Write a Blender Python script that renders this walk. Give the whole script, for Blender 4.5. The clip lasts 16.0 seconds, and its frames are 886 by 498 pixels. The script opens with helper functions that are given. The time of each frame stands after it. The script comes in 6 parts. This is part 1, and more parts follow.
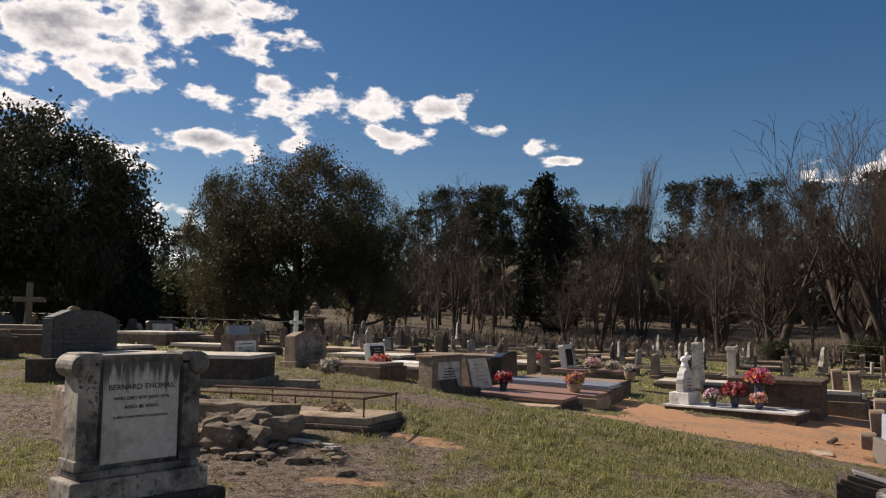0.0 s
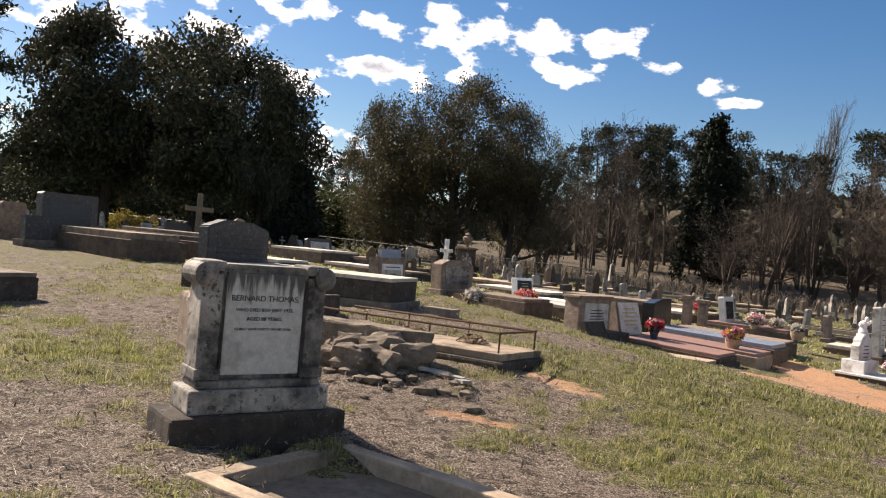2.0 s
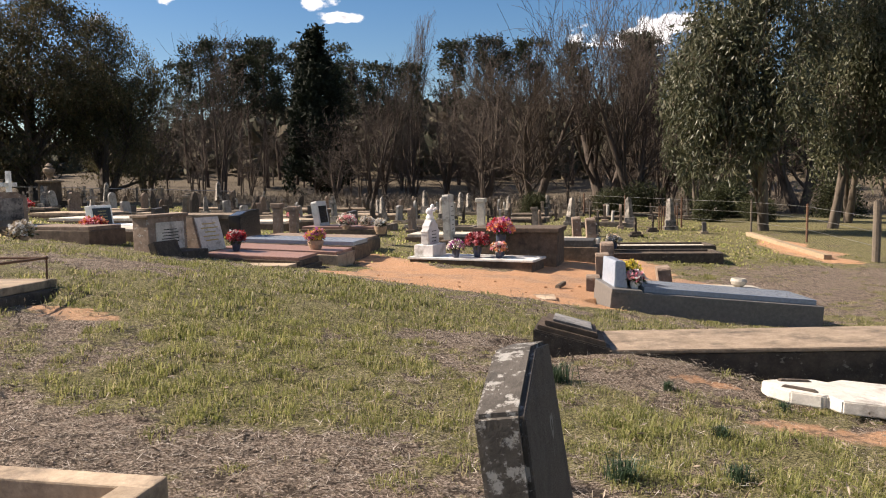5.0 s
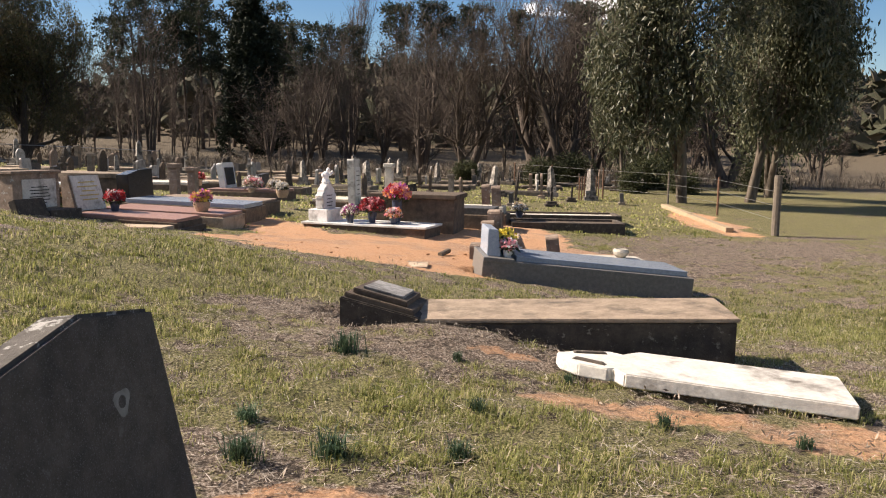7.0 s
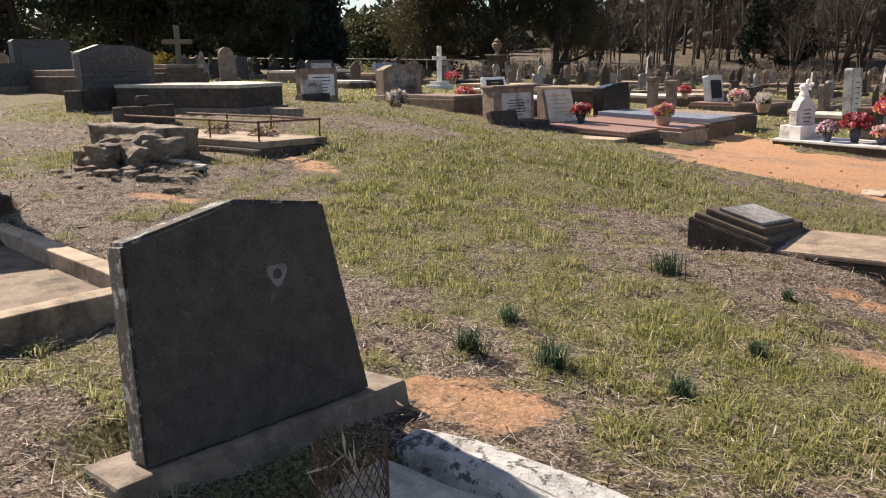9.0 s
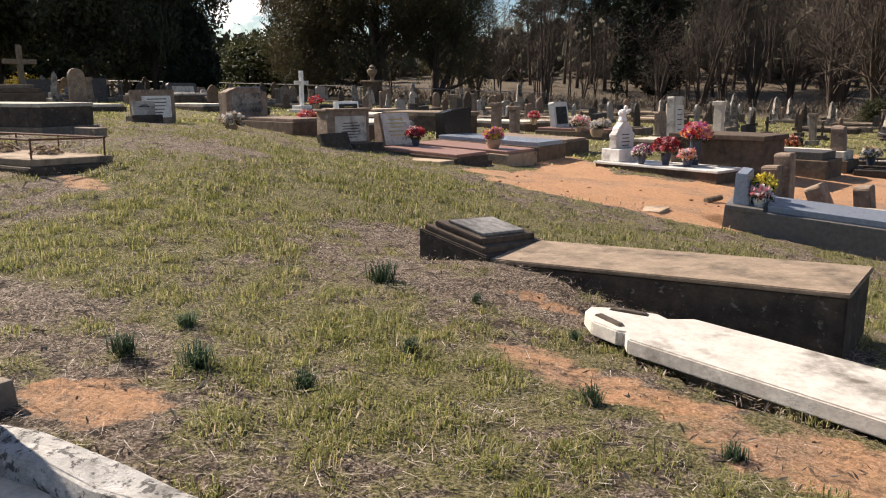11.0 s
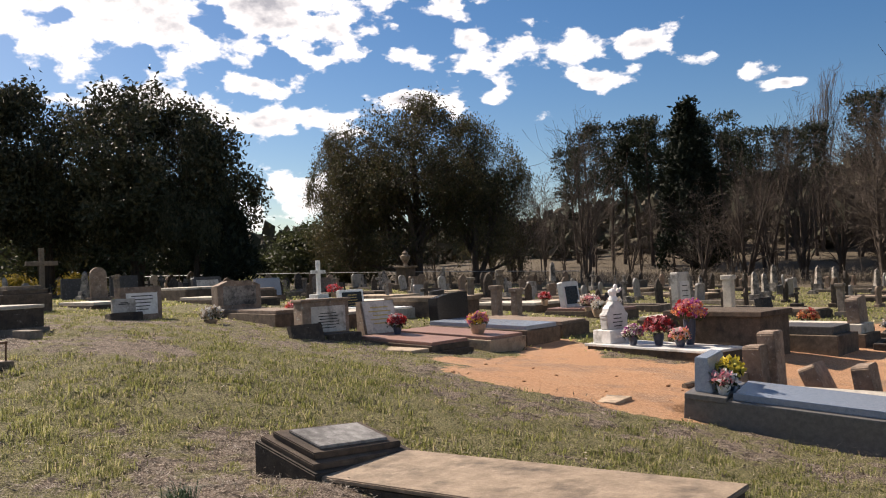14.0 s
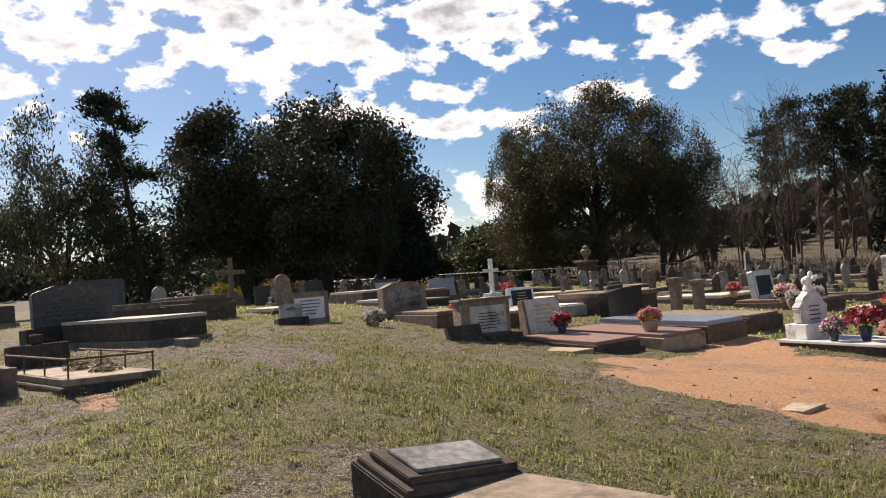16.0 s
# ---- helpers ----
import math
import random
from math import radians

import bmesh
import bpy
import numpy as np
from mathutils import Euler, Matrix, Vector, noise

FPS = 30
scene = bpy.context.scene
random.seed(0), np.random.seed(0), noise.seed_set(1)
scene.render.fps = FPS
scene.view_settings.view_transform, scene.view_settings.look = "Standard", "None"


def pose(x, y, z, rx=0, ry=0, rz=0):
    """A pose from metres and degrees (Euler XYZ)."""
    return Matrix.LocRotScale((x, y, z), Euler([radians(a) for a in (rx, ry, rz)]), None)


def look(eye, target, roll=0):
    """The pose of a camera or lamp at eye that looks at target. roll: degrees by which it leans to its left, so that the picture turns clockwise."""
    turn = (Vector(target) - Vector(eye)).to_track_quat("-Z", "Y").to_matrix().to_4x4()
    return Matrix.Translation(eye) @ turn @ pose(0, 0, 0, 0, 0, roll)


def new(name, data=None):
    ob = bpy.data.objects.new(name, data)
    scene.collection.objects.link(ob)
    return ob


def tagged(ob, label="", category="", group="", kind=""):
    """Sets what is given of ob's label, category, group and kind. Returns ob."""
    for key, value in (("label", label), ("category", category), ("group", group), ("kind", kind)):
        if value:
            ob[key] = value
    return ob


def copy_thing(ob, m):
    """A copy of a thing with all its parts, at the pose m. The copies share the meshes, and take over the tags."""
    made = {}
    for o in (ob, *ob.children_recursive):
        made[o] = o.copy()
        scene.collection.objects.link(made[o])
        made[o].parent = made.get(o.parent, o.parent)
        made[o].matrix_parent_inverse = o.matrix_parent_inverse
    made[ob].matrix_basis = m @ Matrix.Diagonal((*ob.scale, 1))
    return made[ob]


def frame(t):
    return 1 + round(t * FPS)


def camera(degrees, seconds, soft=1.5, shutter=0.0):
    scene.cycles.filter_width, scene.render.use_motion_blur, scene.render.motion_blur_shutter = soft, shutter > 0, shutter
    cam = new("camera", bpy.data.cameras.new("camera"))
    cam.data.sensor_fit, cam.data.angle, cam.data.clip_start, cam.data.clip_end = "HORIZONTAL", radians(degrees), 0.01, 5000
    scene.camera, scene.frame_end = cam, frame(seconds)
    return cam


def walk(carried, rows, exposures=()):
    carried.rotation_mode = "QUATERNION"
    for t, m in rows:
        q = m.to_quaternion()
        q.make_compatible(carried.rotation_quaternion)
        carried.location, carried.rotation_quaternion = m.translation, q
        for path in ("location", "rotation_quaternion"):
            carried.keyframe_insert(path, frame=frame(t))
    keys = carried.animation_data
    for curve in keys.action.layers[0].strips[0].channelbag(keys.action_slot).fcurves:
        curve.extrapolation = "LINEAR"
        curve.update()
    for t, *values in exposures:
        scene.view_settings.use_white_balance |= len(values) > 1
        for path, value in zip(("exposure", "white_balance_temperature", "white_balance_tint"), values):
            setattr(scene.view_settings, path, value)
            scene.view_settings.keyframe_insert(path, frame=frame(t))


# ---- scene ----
cam = camera(58.3, 16.0, soft=1.1)

PATH = [
    (0, (0.028, -0.029, 1.653), (0.027, 1.963, 1.829), 0.6),
    (0.5, (-0.115, 0.078, 1.631), (-0.149, 2.077, 1.596), -0.1),
    (1, (-0.23, 0.177, 1.615), (-0.32, 2.174, 1.553), 0.2),
    (1.5, (-0.132, 0.314, 1.614), (-0.339, 2.303, 1.583), 2.6),
    (2, (0.093, 0.611, 1.619), (-0.289, 2.574, 1.613), 5.1),
    (2.5, (0.216, 0.775, 1.602), (-0.132, 2.744, 1.568), 5.6),
    (3, (0.311, 1.03, 1.587), (0.172, 3.024, 1.523), 3.8),
    (3.5, (0.417, 1.11, 1.516), (0.542, 3.102, 1.394), 1.5),
    (4, (0.706, 1.077, 1.489), (0.925, 3.061, 1.357), 0.7),
    (4.5, (0.996, 1.104, 1.454), (1.3, 3.075, 1.3), -1.9),
    (5, (1.197, 1.232, 1.455), (1.728, 3.152, 1.284), -0.6),
    (7.3, (2.721, 1.141, 1.401), (3.37, 3.009, 1.105), 1.1),
    (7.5, (2.875, 1.148, 1.418), (3.345, 3.058, 1.061), 2.0),
    (8, (3.28, 1.112, 1.442), (3.142, 3.062, 1.021), 1.7),
    (8.2, (3.411, 1.127, 1.429), (3.042, 3.043, 0.992), -0.1),
    (10.3, (4.842, 1.096, 1.331), (4.169, 2.923, 0.87), -1.1),
    (10.5, (4.993, 1.128, 1.314), (4.455, 3.01, 0.902), -1.3),
    (11, (5.34, 1.209, 1.315), (4.976, 3.134, 0.915), -0.1),
    (11.5, (5.682, 1.295, 1.261), (5.239, 3.21, 0.89), -0.5),
    (12, (6.055, 1.408, 1.272), (5.473, 3.295, 0.955), -2.7),
    (12.5, (6.268, 1.62, 1.296), (5.633, 3.502, 1.058), 0.1),
    (13, (6.478, 1.897, 1.382), (5.976, 3.832, 1.302), 0.8),
    (13.5, (6.688, 2.067, 1.36), (6.246, 4.017, 1.395), -0.7),
    (14, (6.929, 2.343, 1.356), (6.406, 4.273, 1.409), -2.4),
    (14.5, (6.997, 2.587, 1.33), (6.397, 4.494, 1.398), -2.4),
    (15, (7.047, 2.891, 1.348), (6.401, 4.78, 1.458), -2.2),
    (15.5, (7.143, 3.153, 1.332), (6.404, 5.008, 1.438), -4.1),
    (16, (7.19, 3.382, 1.308), (6.229, 5.134, 1.383), -4.6),
]
walk(cam, [(t, look(eye, target, roll)) for t, eye, target, roll in PATH],
     [(t, stops, 6850, 16) for t, stops in ((0.0, 0.45), (0.3, 0.85), (0.6, 1.18), (5.2, 1.18), (7.5, 1.28), (8.2, 1.3), (10.3, 1.05), (12.4, 1.08), (13.4, 1.0), (16.0, 0.88))])

# ---- world, sun ----
SUN_AZ, SUN_EL = 63.0, 37.0          # degrees left of straight ahead (+y), and above the horizon
world = bpy.data.worlds.new("sky")
scene.world = world
world.use_nodes = True


def sky_world():
    nt = world.node_tree
    nt.nodes.clear()
    n, l = nt.nodes.new, nt.links.new
    sky = n("ShaderNodeTexSky")
    sky.sky_type, sky.sun_disc = "NISHITA", False
    sky.sun_elevation, sky.sun_rotation = radians(SUN_EL), radians(-SUN_AZ)
    sky.air_density, sky.dust_density, sky.ozone_density = 1.0, 0.4, 2.2
    clear = n("ShaderNodeBackground")
    clear.inputs["Strength"].default_value = 0.05
    hue = n("ShaderNodeHueSaturation")
    hue.inputs["Saturation"].default_value, hue.inputs["Hue"].default_value = 1.34, 0.503
    l(sky.outputs[0], hue.inputs["Color"])
    l(hue.outputs[0], clear.inputs["Color"])
    # cumulus: (azimuth from +y, elevation, half width, half height) in degrees
    co = n("ShaderNodeTexCoord")
    sep = n("ShaderNodeSeparateXYZ")
    l(co.outputs["Generated"], sep.inputs[0])

    def m(op, a, b=None, c=None):
        k = n("ShaderNodeMath")
        k.operation = op
        for i, v in enumerate((a, b, c)):
            if v is None:
                continue
            if isinstance(v, (int, float)):
                k.inputs[i].default_value = v
            else:
                l(v, k.inputs[i])
        return k.outputs[0]

    def vm(op, a, b=None):
        k = n("ShaderNodeVectorMath")
        k.operation = op
        for i, v in enumerate((a, b)):
            if v is None:
                continue
            if isinstance(v, tuple):
                k.inputs[i].default_value = v
            else:
                l(v, k.inputs[i])
        return k
    x, y, z = sep.outputs
    polar = n("ShaderNodeCombineXYZ")
    l(m("MULTIPLY", m("ARCTAN2", x, y), 57.3), polar.inputs[0])
    l(m("MULTIPLY", m("ARCSINE", z), 57.3), polar.inputs[1])
    p = polar.outputs[0]

    def puffs(scale, detail, seed):
        k = n("ShaderNodeTexNoise")
        k.inputs["Scale"].default_value, k.inputs["Detail"].default_value, k.inputs["Roughness"].default_value = 1.0, detail, 0.56
        off = vm("ADD", vm("MULTIPLY", p, (scale * 0.62, scale, 0.0)).outputs[0], (seed, seed, seed))
        l(off.outputs[0], k.inputs["Vector"])
        return m("SUBTRACT", k.outputs["Fac"], 0.5)
    near = None
    for az, el, wide, high in ((-47, 19.5, 15, 4.2), (-34, 16.8, 9, 3.0), (-26, 17.6, 8, 2.3), (-18, 20.6, 6, 1.7), (-19, 15.4, 5, 1.1), (-10.5, 15.4, 5.5, 1.5),
                               (-1, 14.9, 3.8, 0.9), (-3.3, 12.9, 3.0, 0.9), (4, 13.6, 1.9, 0.5), (6.4, 12.6, 1.6, 0.7), (8.6, 11.4, 1.5, 0.35), (-28, 13.5, 3.0, 0.8),
                               (-26, 10.9, 4.6, 0.9), (-16, 12.1, 4.5, 0.8), (-14.3, 18.4, 2.2, 1.0), (-25, 5.2, 8, 1.9), (-34, 11.9, 5, 0.9), (29, 10, 4, 0.7), (-62, 14, 9, 2.2)):
        d = vm("LENGTH", vm("MULTIPLY", vm("SUBTRACT", p, (az, el, 0)).outputs[0], (1 / wide, 1 / high, 0)).outputs[0])
        near = m("MINIMUM", near, d.outputs["Value"]) if near else d.outputs["Value"]
    street = m("MULTIPLY", m("SUBTRACT", 1.08, near), 0.75)
    # the rest of the sky, beside and above: broken cumulus
    side = m("MAXIMUM", m("MULTIPLY", m("SUBTRACT", m("ABSOLUTE", m("ADD", m("MULTIPLY", m("ARCTAN2", x, y), 57.3), 15)), 50), 0.05), m("MULTIPLY", m("SUBTRACT", z, 0.38), 4.0))
    side = m("MINIMUM", m("MAXIMUM", side, 0.0), 1.0)
    open_sky = m("SUBTRACT", m("MULTIPLY", puffs(0.045, 3, 7.3), 3.0), m("SUBTRACT", 1.3, m("MULTIPLY", side, 1.0)))
    d = m("ADD", m("MAXIMUM", street, open_sky), m("ADD", m("MULTIPLY", puffs(0.5, 10, 2.1), 4.2), m("MULTIPLY", puffs(0.16, 2, 5.2), 2.2)))
    ramp = n("ShaderNodeMapRange")
    ramp.interpolation_type = "SMOOTHSTEP"
    l(d, ramp.inputs["Value"])
    ramp.inputs["From Min"].default_value, ramp.inputs["From Max"].default_value = 0.0, 0.42
    # thick middles are grey, thin rims bright
    tone = n("ShaderNodeMapRange")
    l(d, tone.inputs["Value"])
    tone.inputs["From Min"].default_value, tone.inputs["From Max"].default_value = 0.42, 1.35
    mix = n("ShaderNodeMix")
    mix.data_type = "RGBA"
    l(tone.outputs[0], mix.inputs["Factor"])
    mix.inputs["A"].default_value, mix.inputs["B"].default_value = (1.0, 0.99, 0.97, 1), (0.36, 0.37, 0.41, 1)
    white = n("ShaderNodeBackground")
    white.inputs["Strength"].default_value = 0.72
    l(mix.outputs["Result"], white.inputs["Color"])
    both = n("ShaderNodeMixShader")
    l(ramp.outputs[0], both.inputs[0])
    l(clear.outputs[0], both.inputs[1])
    l(white.outputs[0], both.inputs[2])
    out = n("ShaderNodeOutputWorld")
    l(both.outputs[0], out.inputs[0])


sky_world()
sun = new("sun", bpy.data.lights.new("sun", "SUN"))
sun.data.energy, sun.data.angle, sun.data.color = 5.0, radians(0.53), (1.0, 0.925, 0.80)
ce = math.cos(radians(SUN_EL))
sun.matrix_world = look((0, 0, 40), (math.sin(radians(SUN_AZ)) * ce, -math.cos(radians(SUN_AZ)) * ce, 40 - math.sin(radians(SUN_EL))))


# ---- materials ----
def shader(name, rough=0.85, metal=0.0, spec=0.4):
    ma = bpy.data.materials.new(name)
    ma.use_nodes = True
    nt = ma.node_tree
    bs = nt.nodes["Principled BSDF"]
    bs.inputs["Roughness"].default_value, bs.inputs["Metallic"].default_value = rough, metal
    bs.inputs["Specular IOR Level"].default_value = spec
    return ma, nt, bs


def noise_node(nt, coord, scale, detail=6, rough=0.6):
    k = nt.nodes.new("ShaderNodeTexNoise")
    k.inputs["Scale"].default_value, k.inputs["Detail"].default_value, k.inputs["Roughness"].default_value = scale, detail, rough
    nt.links.new(coord, k.inputs["Vector"])
    return k.outputs["Fac"]


def ramp_node(nt, fac, stops):
    k = nt.nodes.new("ShaderNodeValToRGB")
    e = k.color_ramp.elements
    while len(e) < len(stops):
        e.new(0.5)
    for i, (p, c) in enumerate(stops):
        e[i].position, e[i].color = p, (*c, 1)
    nt.links.new(fac, k.inputs[0])
    return k.outputs["Color"]


def mix_node(nt, fac, a, b, mode="MIX"):
    k = nt.nodes.new("ShaderNodeMix")
    k.data_type, k.blend_type = "RGBA", mode
    for name, v in (("Factor", fac), ("A", a), ("B", b)):
        if isinstance(v, (int, float)):
            k.inputs[name].default_value = v
        elif isinstance(v, tuple):
            k.inputs[name].default_value = (*v, 1)
        else:
            nt.links.new(v, k.inputs[name])
    return k.outputs["Result"]


def bump_node(nt, bs, height, strength, dist=0.01):
    k = nt.nodes.new("ShaderNodeBump")
    k.inputs["Strength"].default_value, k.inputs["Distance"].default_value = strength, dist
    nt.links.new(height, k.inputs["Height"])
    nt.links.new(k.outputs[0], bs.inputs["Normal"])


def stone(name, c1, c2, rough=0.85, scale=9.0, bump=0.5, stain=None, lichen=None, spec=0.3, speck=None, amount=0.5, crust=0.6):
    """Weathered stone or concrete: mottled base, dark stains, lichen blotches, mineral specks."""
    ma, nt, bs = shader(name, rough, 0, spec)
    co = nt.nodes.new("ShaderNodeTexCoord").outputs["Object"]
    info = nt.nodes.new("ShaderNodeObjectInfo")
    shift = nt.nodes.new("ShaderNodeVectorMath")
    nt.links.new(co, shift.inputs[0])
    nt.links.new(info.outputs["Location"], shift.inputs[1])
    p = shift.outputs[0]
    fine = noise_node(nt, p, scale * 5, 8, 0.7)
    mid = noise_node(nt, p, scale, 6, 0.6)
    col = ramp_node(nt, mid, [(0.3, c1), (0.7, c2)])
    col = mix_node(nt, 0.35, col, ramp_node(nt, fine, [(0.3, (0.35, 0.35, 0.35)), (0.7, (0.9, 0.9, 0.9))]), "OVERLAY")
    if stain:
        big = noise_node(nt, p, 2.6, 7, 0.68)
        col = mix_node(nt, ramp_node(nt, big, [(0.62 - 0.25 * amount, (0, 0, 0)), (0.78 - 0.2 * amount, (1, 1, 1))]), col, stain)
    if lichen:
        spot = noise_node(nt, p, 14, 5, 0.72)
        col = mix_node(nt, ramp_node(nt, spot, [(crust, (0, 0, 0)), (crust + 0.06, (0.85, 0.85, 0.85))]), col, lichen)
    if speck:
        vo = nt.nodes.new("ShaderNodeTexVoronoi")
        vo.inputs["Scale"].default_value = 120
        nt.links.new(p, vo.inputs["Vector"])
        col = mix_node(nt, ramp_node(nt, vo.outputs["Distance"], [(0.12, (1, 1, 1)), (0.3, (0, 0, 0))]), col, speck)
    vary = nt.nodes.new("ShaderNodeMapRange")
    nt.links.new(info.outputs["Random"], vary.inputs["Value"])
    vary.inputs["To Min"].default_value, vary.inputs["To Max"].default_value = 0.8, 1.15
    col = mix_node(nt, 1.0, col, vary.outputs[0], "MULTIPLY")
    nt.links.new(col, bs.inputs["Base Color"])
    if bump:
        bump_node(nt, bs, fine, bump, 0.012)
    return ma


def leafy(name, stops, rough=0.65, through_=0.25):
    """Foliage: each leaf or blade a shade of its own."""
    ma, nt, bs = shader(name, rough, 0, 0.3)
    geo = nt.nodes.new("ShaderNodeNewGeometry")
    col = ramp_node(nt, geo.outputs["Random Per Island"], stops)
    info = nt.nodes.new("ShaderNodeObjectInfo")
    vary = nt.nodes.new("ShaderNodeMapRange")
    nt.links.new(info.outputs["Random"], vary.inputs["Value"])
    vary.inputs["To Min"].default_value, vary.inputs["To Max"].default_value = 0.75, 1.2
    col = mix_node(nt, 1.0, col, vary.outputs[0], "MULTIPLY")
    nt.links.new(col, bs.inputs["Base Color"])
    if through_:
        tr = nt.nodes.new("ShaderNodeBsdfTranslucent")
        nt.links.new(col, tr.inputs["Color"])
        mx = nt.nodes.new("ShaderNodeMixShader")
        mx.inputs[0].default_value = through_
        nt.links.new(bs.outputs[0], mx.inputs[1])
        nt.links.new(tr.outputs[0], mx.inputs[2])
        nt.links.new(mx.outputs[0], nt.nodes["Material Output"].inputs[0])
    return ma


def bark(name, c1, c2, scale=4.0):
    ma, nt, bs = shader(name, 0.9, 0, 0.2)
    co = nt.nodes.new("ShaderNodeTexCoord").outputs["Object"]
    mp = nt.nodes.new("ShaderNodeMapping")
    mp.inputs["Scale"].default_value = (1, 1, 0.2)
    nt.links.new(co, mp.inputs[0])
    f = noise_node(nt, mp.outputs[0], scale * 2, 8, 0.7)
    nt.links.new(ramp_node(nt, f, [(0.35, c1), (0.68, c2)]), bs.inputs["Base Color"])
    bump_node(nt, bs, f, 0.7, 0.03)
    return ma


def plain(name, col, rough=0.5, metal=0.0, vary=0.25, scale=30.0):
    ma, nt, bs = shader(name, rough, metal)
    co = nt.nodes.new("ShaderNodeTexCoord").outputs["Object"]
    f = noise_node(nt, co, scale, 5)
    lo, hi = tuple(c * (1 - vary) for c in col), tuple(min(1, c * (1 + vary)) for c in col)
    nt.links.new(ramp_node(nt, f, [(0.3, lo), (0.7, hi)]), bs.inputs["Base Color"])
    return ma


CONCRETE = stone("old_concrete", (0.13, 0.105, 0.08), (0.25, 0.205, 0.16), 0.92, 7, 0.8, stain=(0.075, 0.062, 0.05), amount=0.45)
# pale ledger tops carry the sun's glare in this colour
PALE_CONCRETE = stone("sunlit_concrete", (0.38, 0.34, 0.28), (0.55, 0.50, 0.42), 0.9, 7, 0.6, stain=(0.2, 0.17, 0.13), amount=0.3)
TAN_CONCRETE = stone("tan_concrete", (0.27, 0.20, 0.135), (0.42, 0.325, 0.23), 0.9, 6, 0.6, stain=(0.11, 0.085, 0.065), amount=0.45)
# serves really blackened concrete, and tomb sides whose shade is in the colour
DARK_CONCRETE = stone("blackened_shaded_concrete", (0.04, 0.031, 0.024), (0.092, 0.073, 0.056), 0.92, 8, 0.9, stain=(0.035, 0.03, 0.028), lichen=(0.22, 0.2, 0.165), amount=0.4)
MARBLE = stone("weathered_marble", (0.42, 0.39, 0.345), (0.56, 0.52, 0.46), 0.6, 5, 0.3, stain=(0.15, 0.13, 0.105), amount=0.5)
MARBLE_DIRTY = stone("blackened_marble", (0.17, 0.148, 0.125), (0.38, 0.34, 0.29), 0.75, 6, 0.5, stain=(0.05, 0.045, 0.04), lichen=(0.035, 0.032, 0.028), amount=0.75, crust=0.57)
WHITE_MARBLE = stone("white_marble", (0.60, 0.585, 0.55), (0.74, 0.72, 0.68), 0.5, 5, 0.2, stain=(0.32, 0.30, 0.26), amount=0.35)
GRANITE = stone("grey_granite", (0.10, 0.09, 0.08), (0.165, 0.15, 0.135), 0.5, 20, 0.05, speck=(0.07, 0.07, 0.075), spec=0.5)
BLUE_GRANITE = stone("polished_blue_granite", (0.22, 0.25, 0.30), (0.30, 0.335, 0.385), 0.22, 20, 0.02, speck=(0.16, 0.19, 0.24), spec=0.5)
BLACK_GRANITE = stone("polished_black_granite", (0.02, 0.02, 0.022), (0.04, 0.04, 0.042), 0.2, 20, 0.02, spec=0.5)
RED_GRANITE = stone("red_granite", (0.19, 0.108, 0.083), (0.28, 0.165, 0.13), 0.5, 18, 0.1, speck=(0.12, 0.07, 0.06), stain=(0.16, 0.10, 0.085), amount=0.2)
SLATE = stone("dark_grey_granite", (0.044, 0.041, 0.039), (0.08, 0.075, 0.071), 0.55, 14, 0.3, stain=(0.05, 0.05, 0.05), lichen=(0.2, 0.2, 0.19), amount=0.2)
SAND = stone("brown_sandstone", (0.16, 0.115, 0.085), (0.29, 0.215, 0.16), 0.9, 8, 0.7, stain=(0.1, 0.075, 0.06), lichen=(0.42, 0.4, 0.35), amount=0.35)
# the lichen slot is dark here: blotches coloured in for pits
ROUGH = stone("rough_hewn_granite", (0.34, 0.325, 0.30), (0.60, 0.58, 0.545), 0.9, 16, 1.0, stain=(0.13, 0.12, 0.105), lichen=(0.045, 0.042, 0.038), amount=0.6, crust=0.53)
RUBBLE = stone("rubble_stone", (0.11, 0.085, 0.062), (0.225, 0.175, 0.125), 0.95, 10, 1.0, stain=(0.06, 0.05, 0.04), lichen=(0.38, 0.36, 0.3), amount=0.4)
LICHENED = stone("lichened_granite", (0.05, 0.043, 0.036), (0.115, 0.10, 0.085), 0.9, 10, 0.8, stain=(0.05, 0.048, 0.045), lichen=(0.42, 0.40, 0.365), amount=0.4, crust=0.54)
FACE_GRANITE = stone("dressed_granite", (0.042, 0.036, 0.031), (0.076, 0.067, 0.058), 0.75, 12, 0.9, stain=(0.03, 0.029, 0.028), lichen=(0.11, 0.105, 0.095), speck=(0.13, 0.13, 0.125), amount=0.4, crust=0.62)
IRON = stone("rusted_iron", (0.075, 0.04, 0.025), (0.15, 0.075, 0.04), 0.8, 30, 0.5, spec=0.4)
LEAD = plain("lead_lettering", (0.028, 0.026, 0.024), 0.7)
GOLD = plain("gilt_lettering", (0.5, 0.38, 0.14), 0.4, 0.6)
TIMBER = stone("grey_timber", (0.095, 0.075, 0.055), (0.17, 0.138, 0.105), 0.9, 12, 0.8, stain=(0.12, 0.1, 0.08))
YELLOW_TIMBER = stone("pale_sawn_timber", (0.26, 0.19, 0.115), (0.36, 0.275, 0.18), 0.9, 12, 0.4)
WIRE = plain("galvanised_wire", (0.35, 0.34, 0.32), 0.5, 0.8)
BARK = bark("grey_brown_bark", (0.04, 0.031, 0.025), (0.115, 0.09, 0.072))
GUM_BARK = bark("smooth_gum_bark", (0.045, 0.034, 0.026), (0.19, 0.155, 0.12), 1.2)
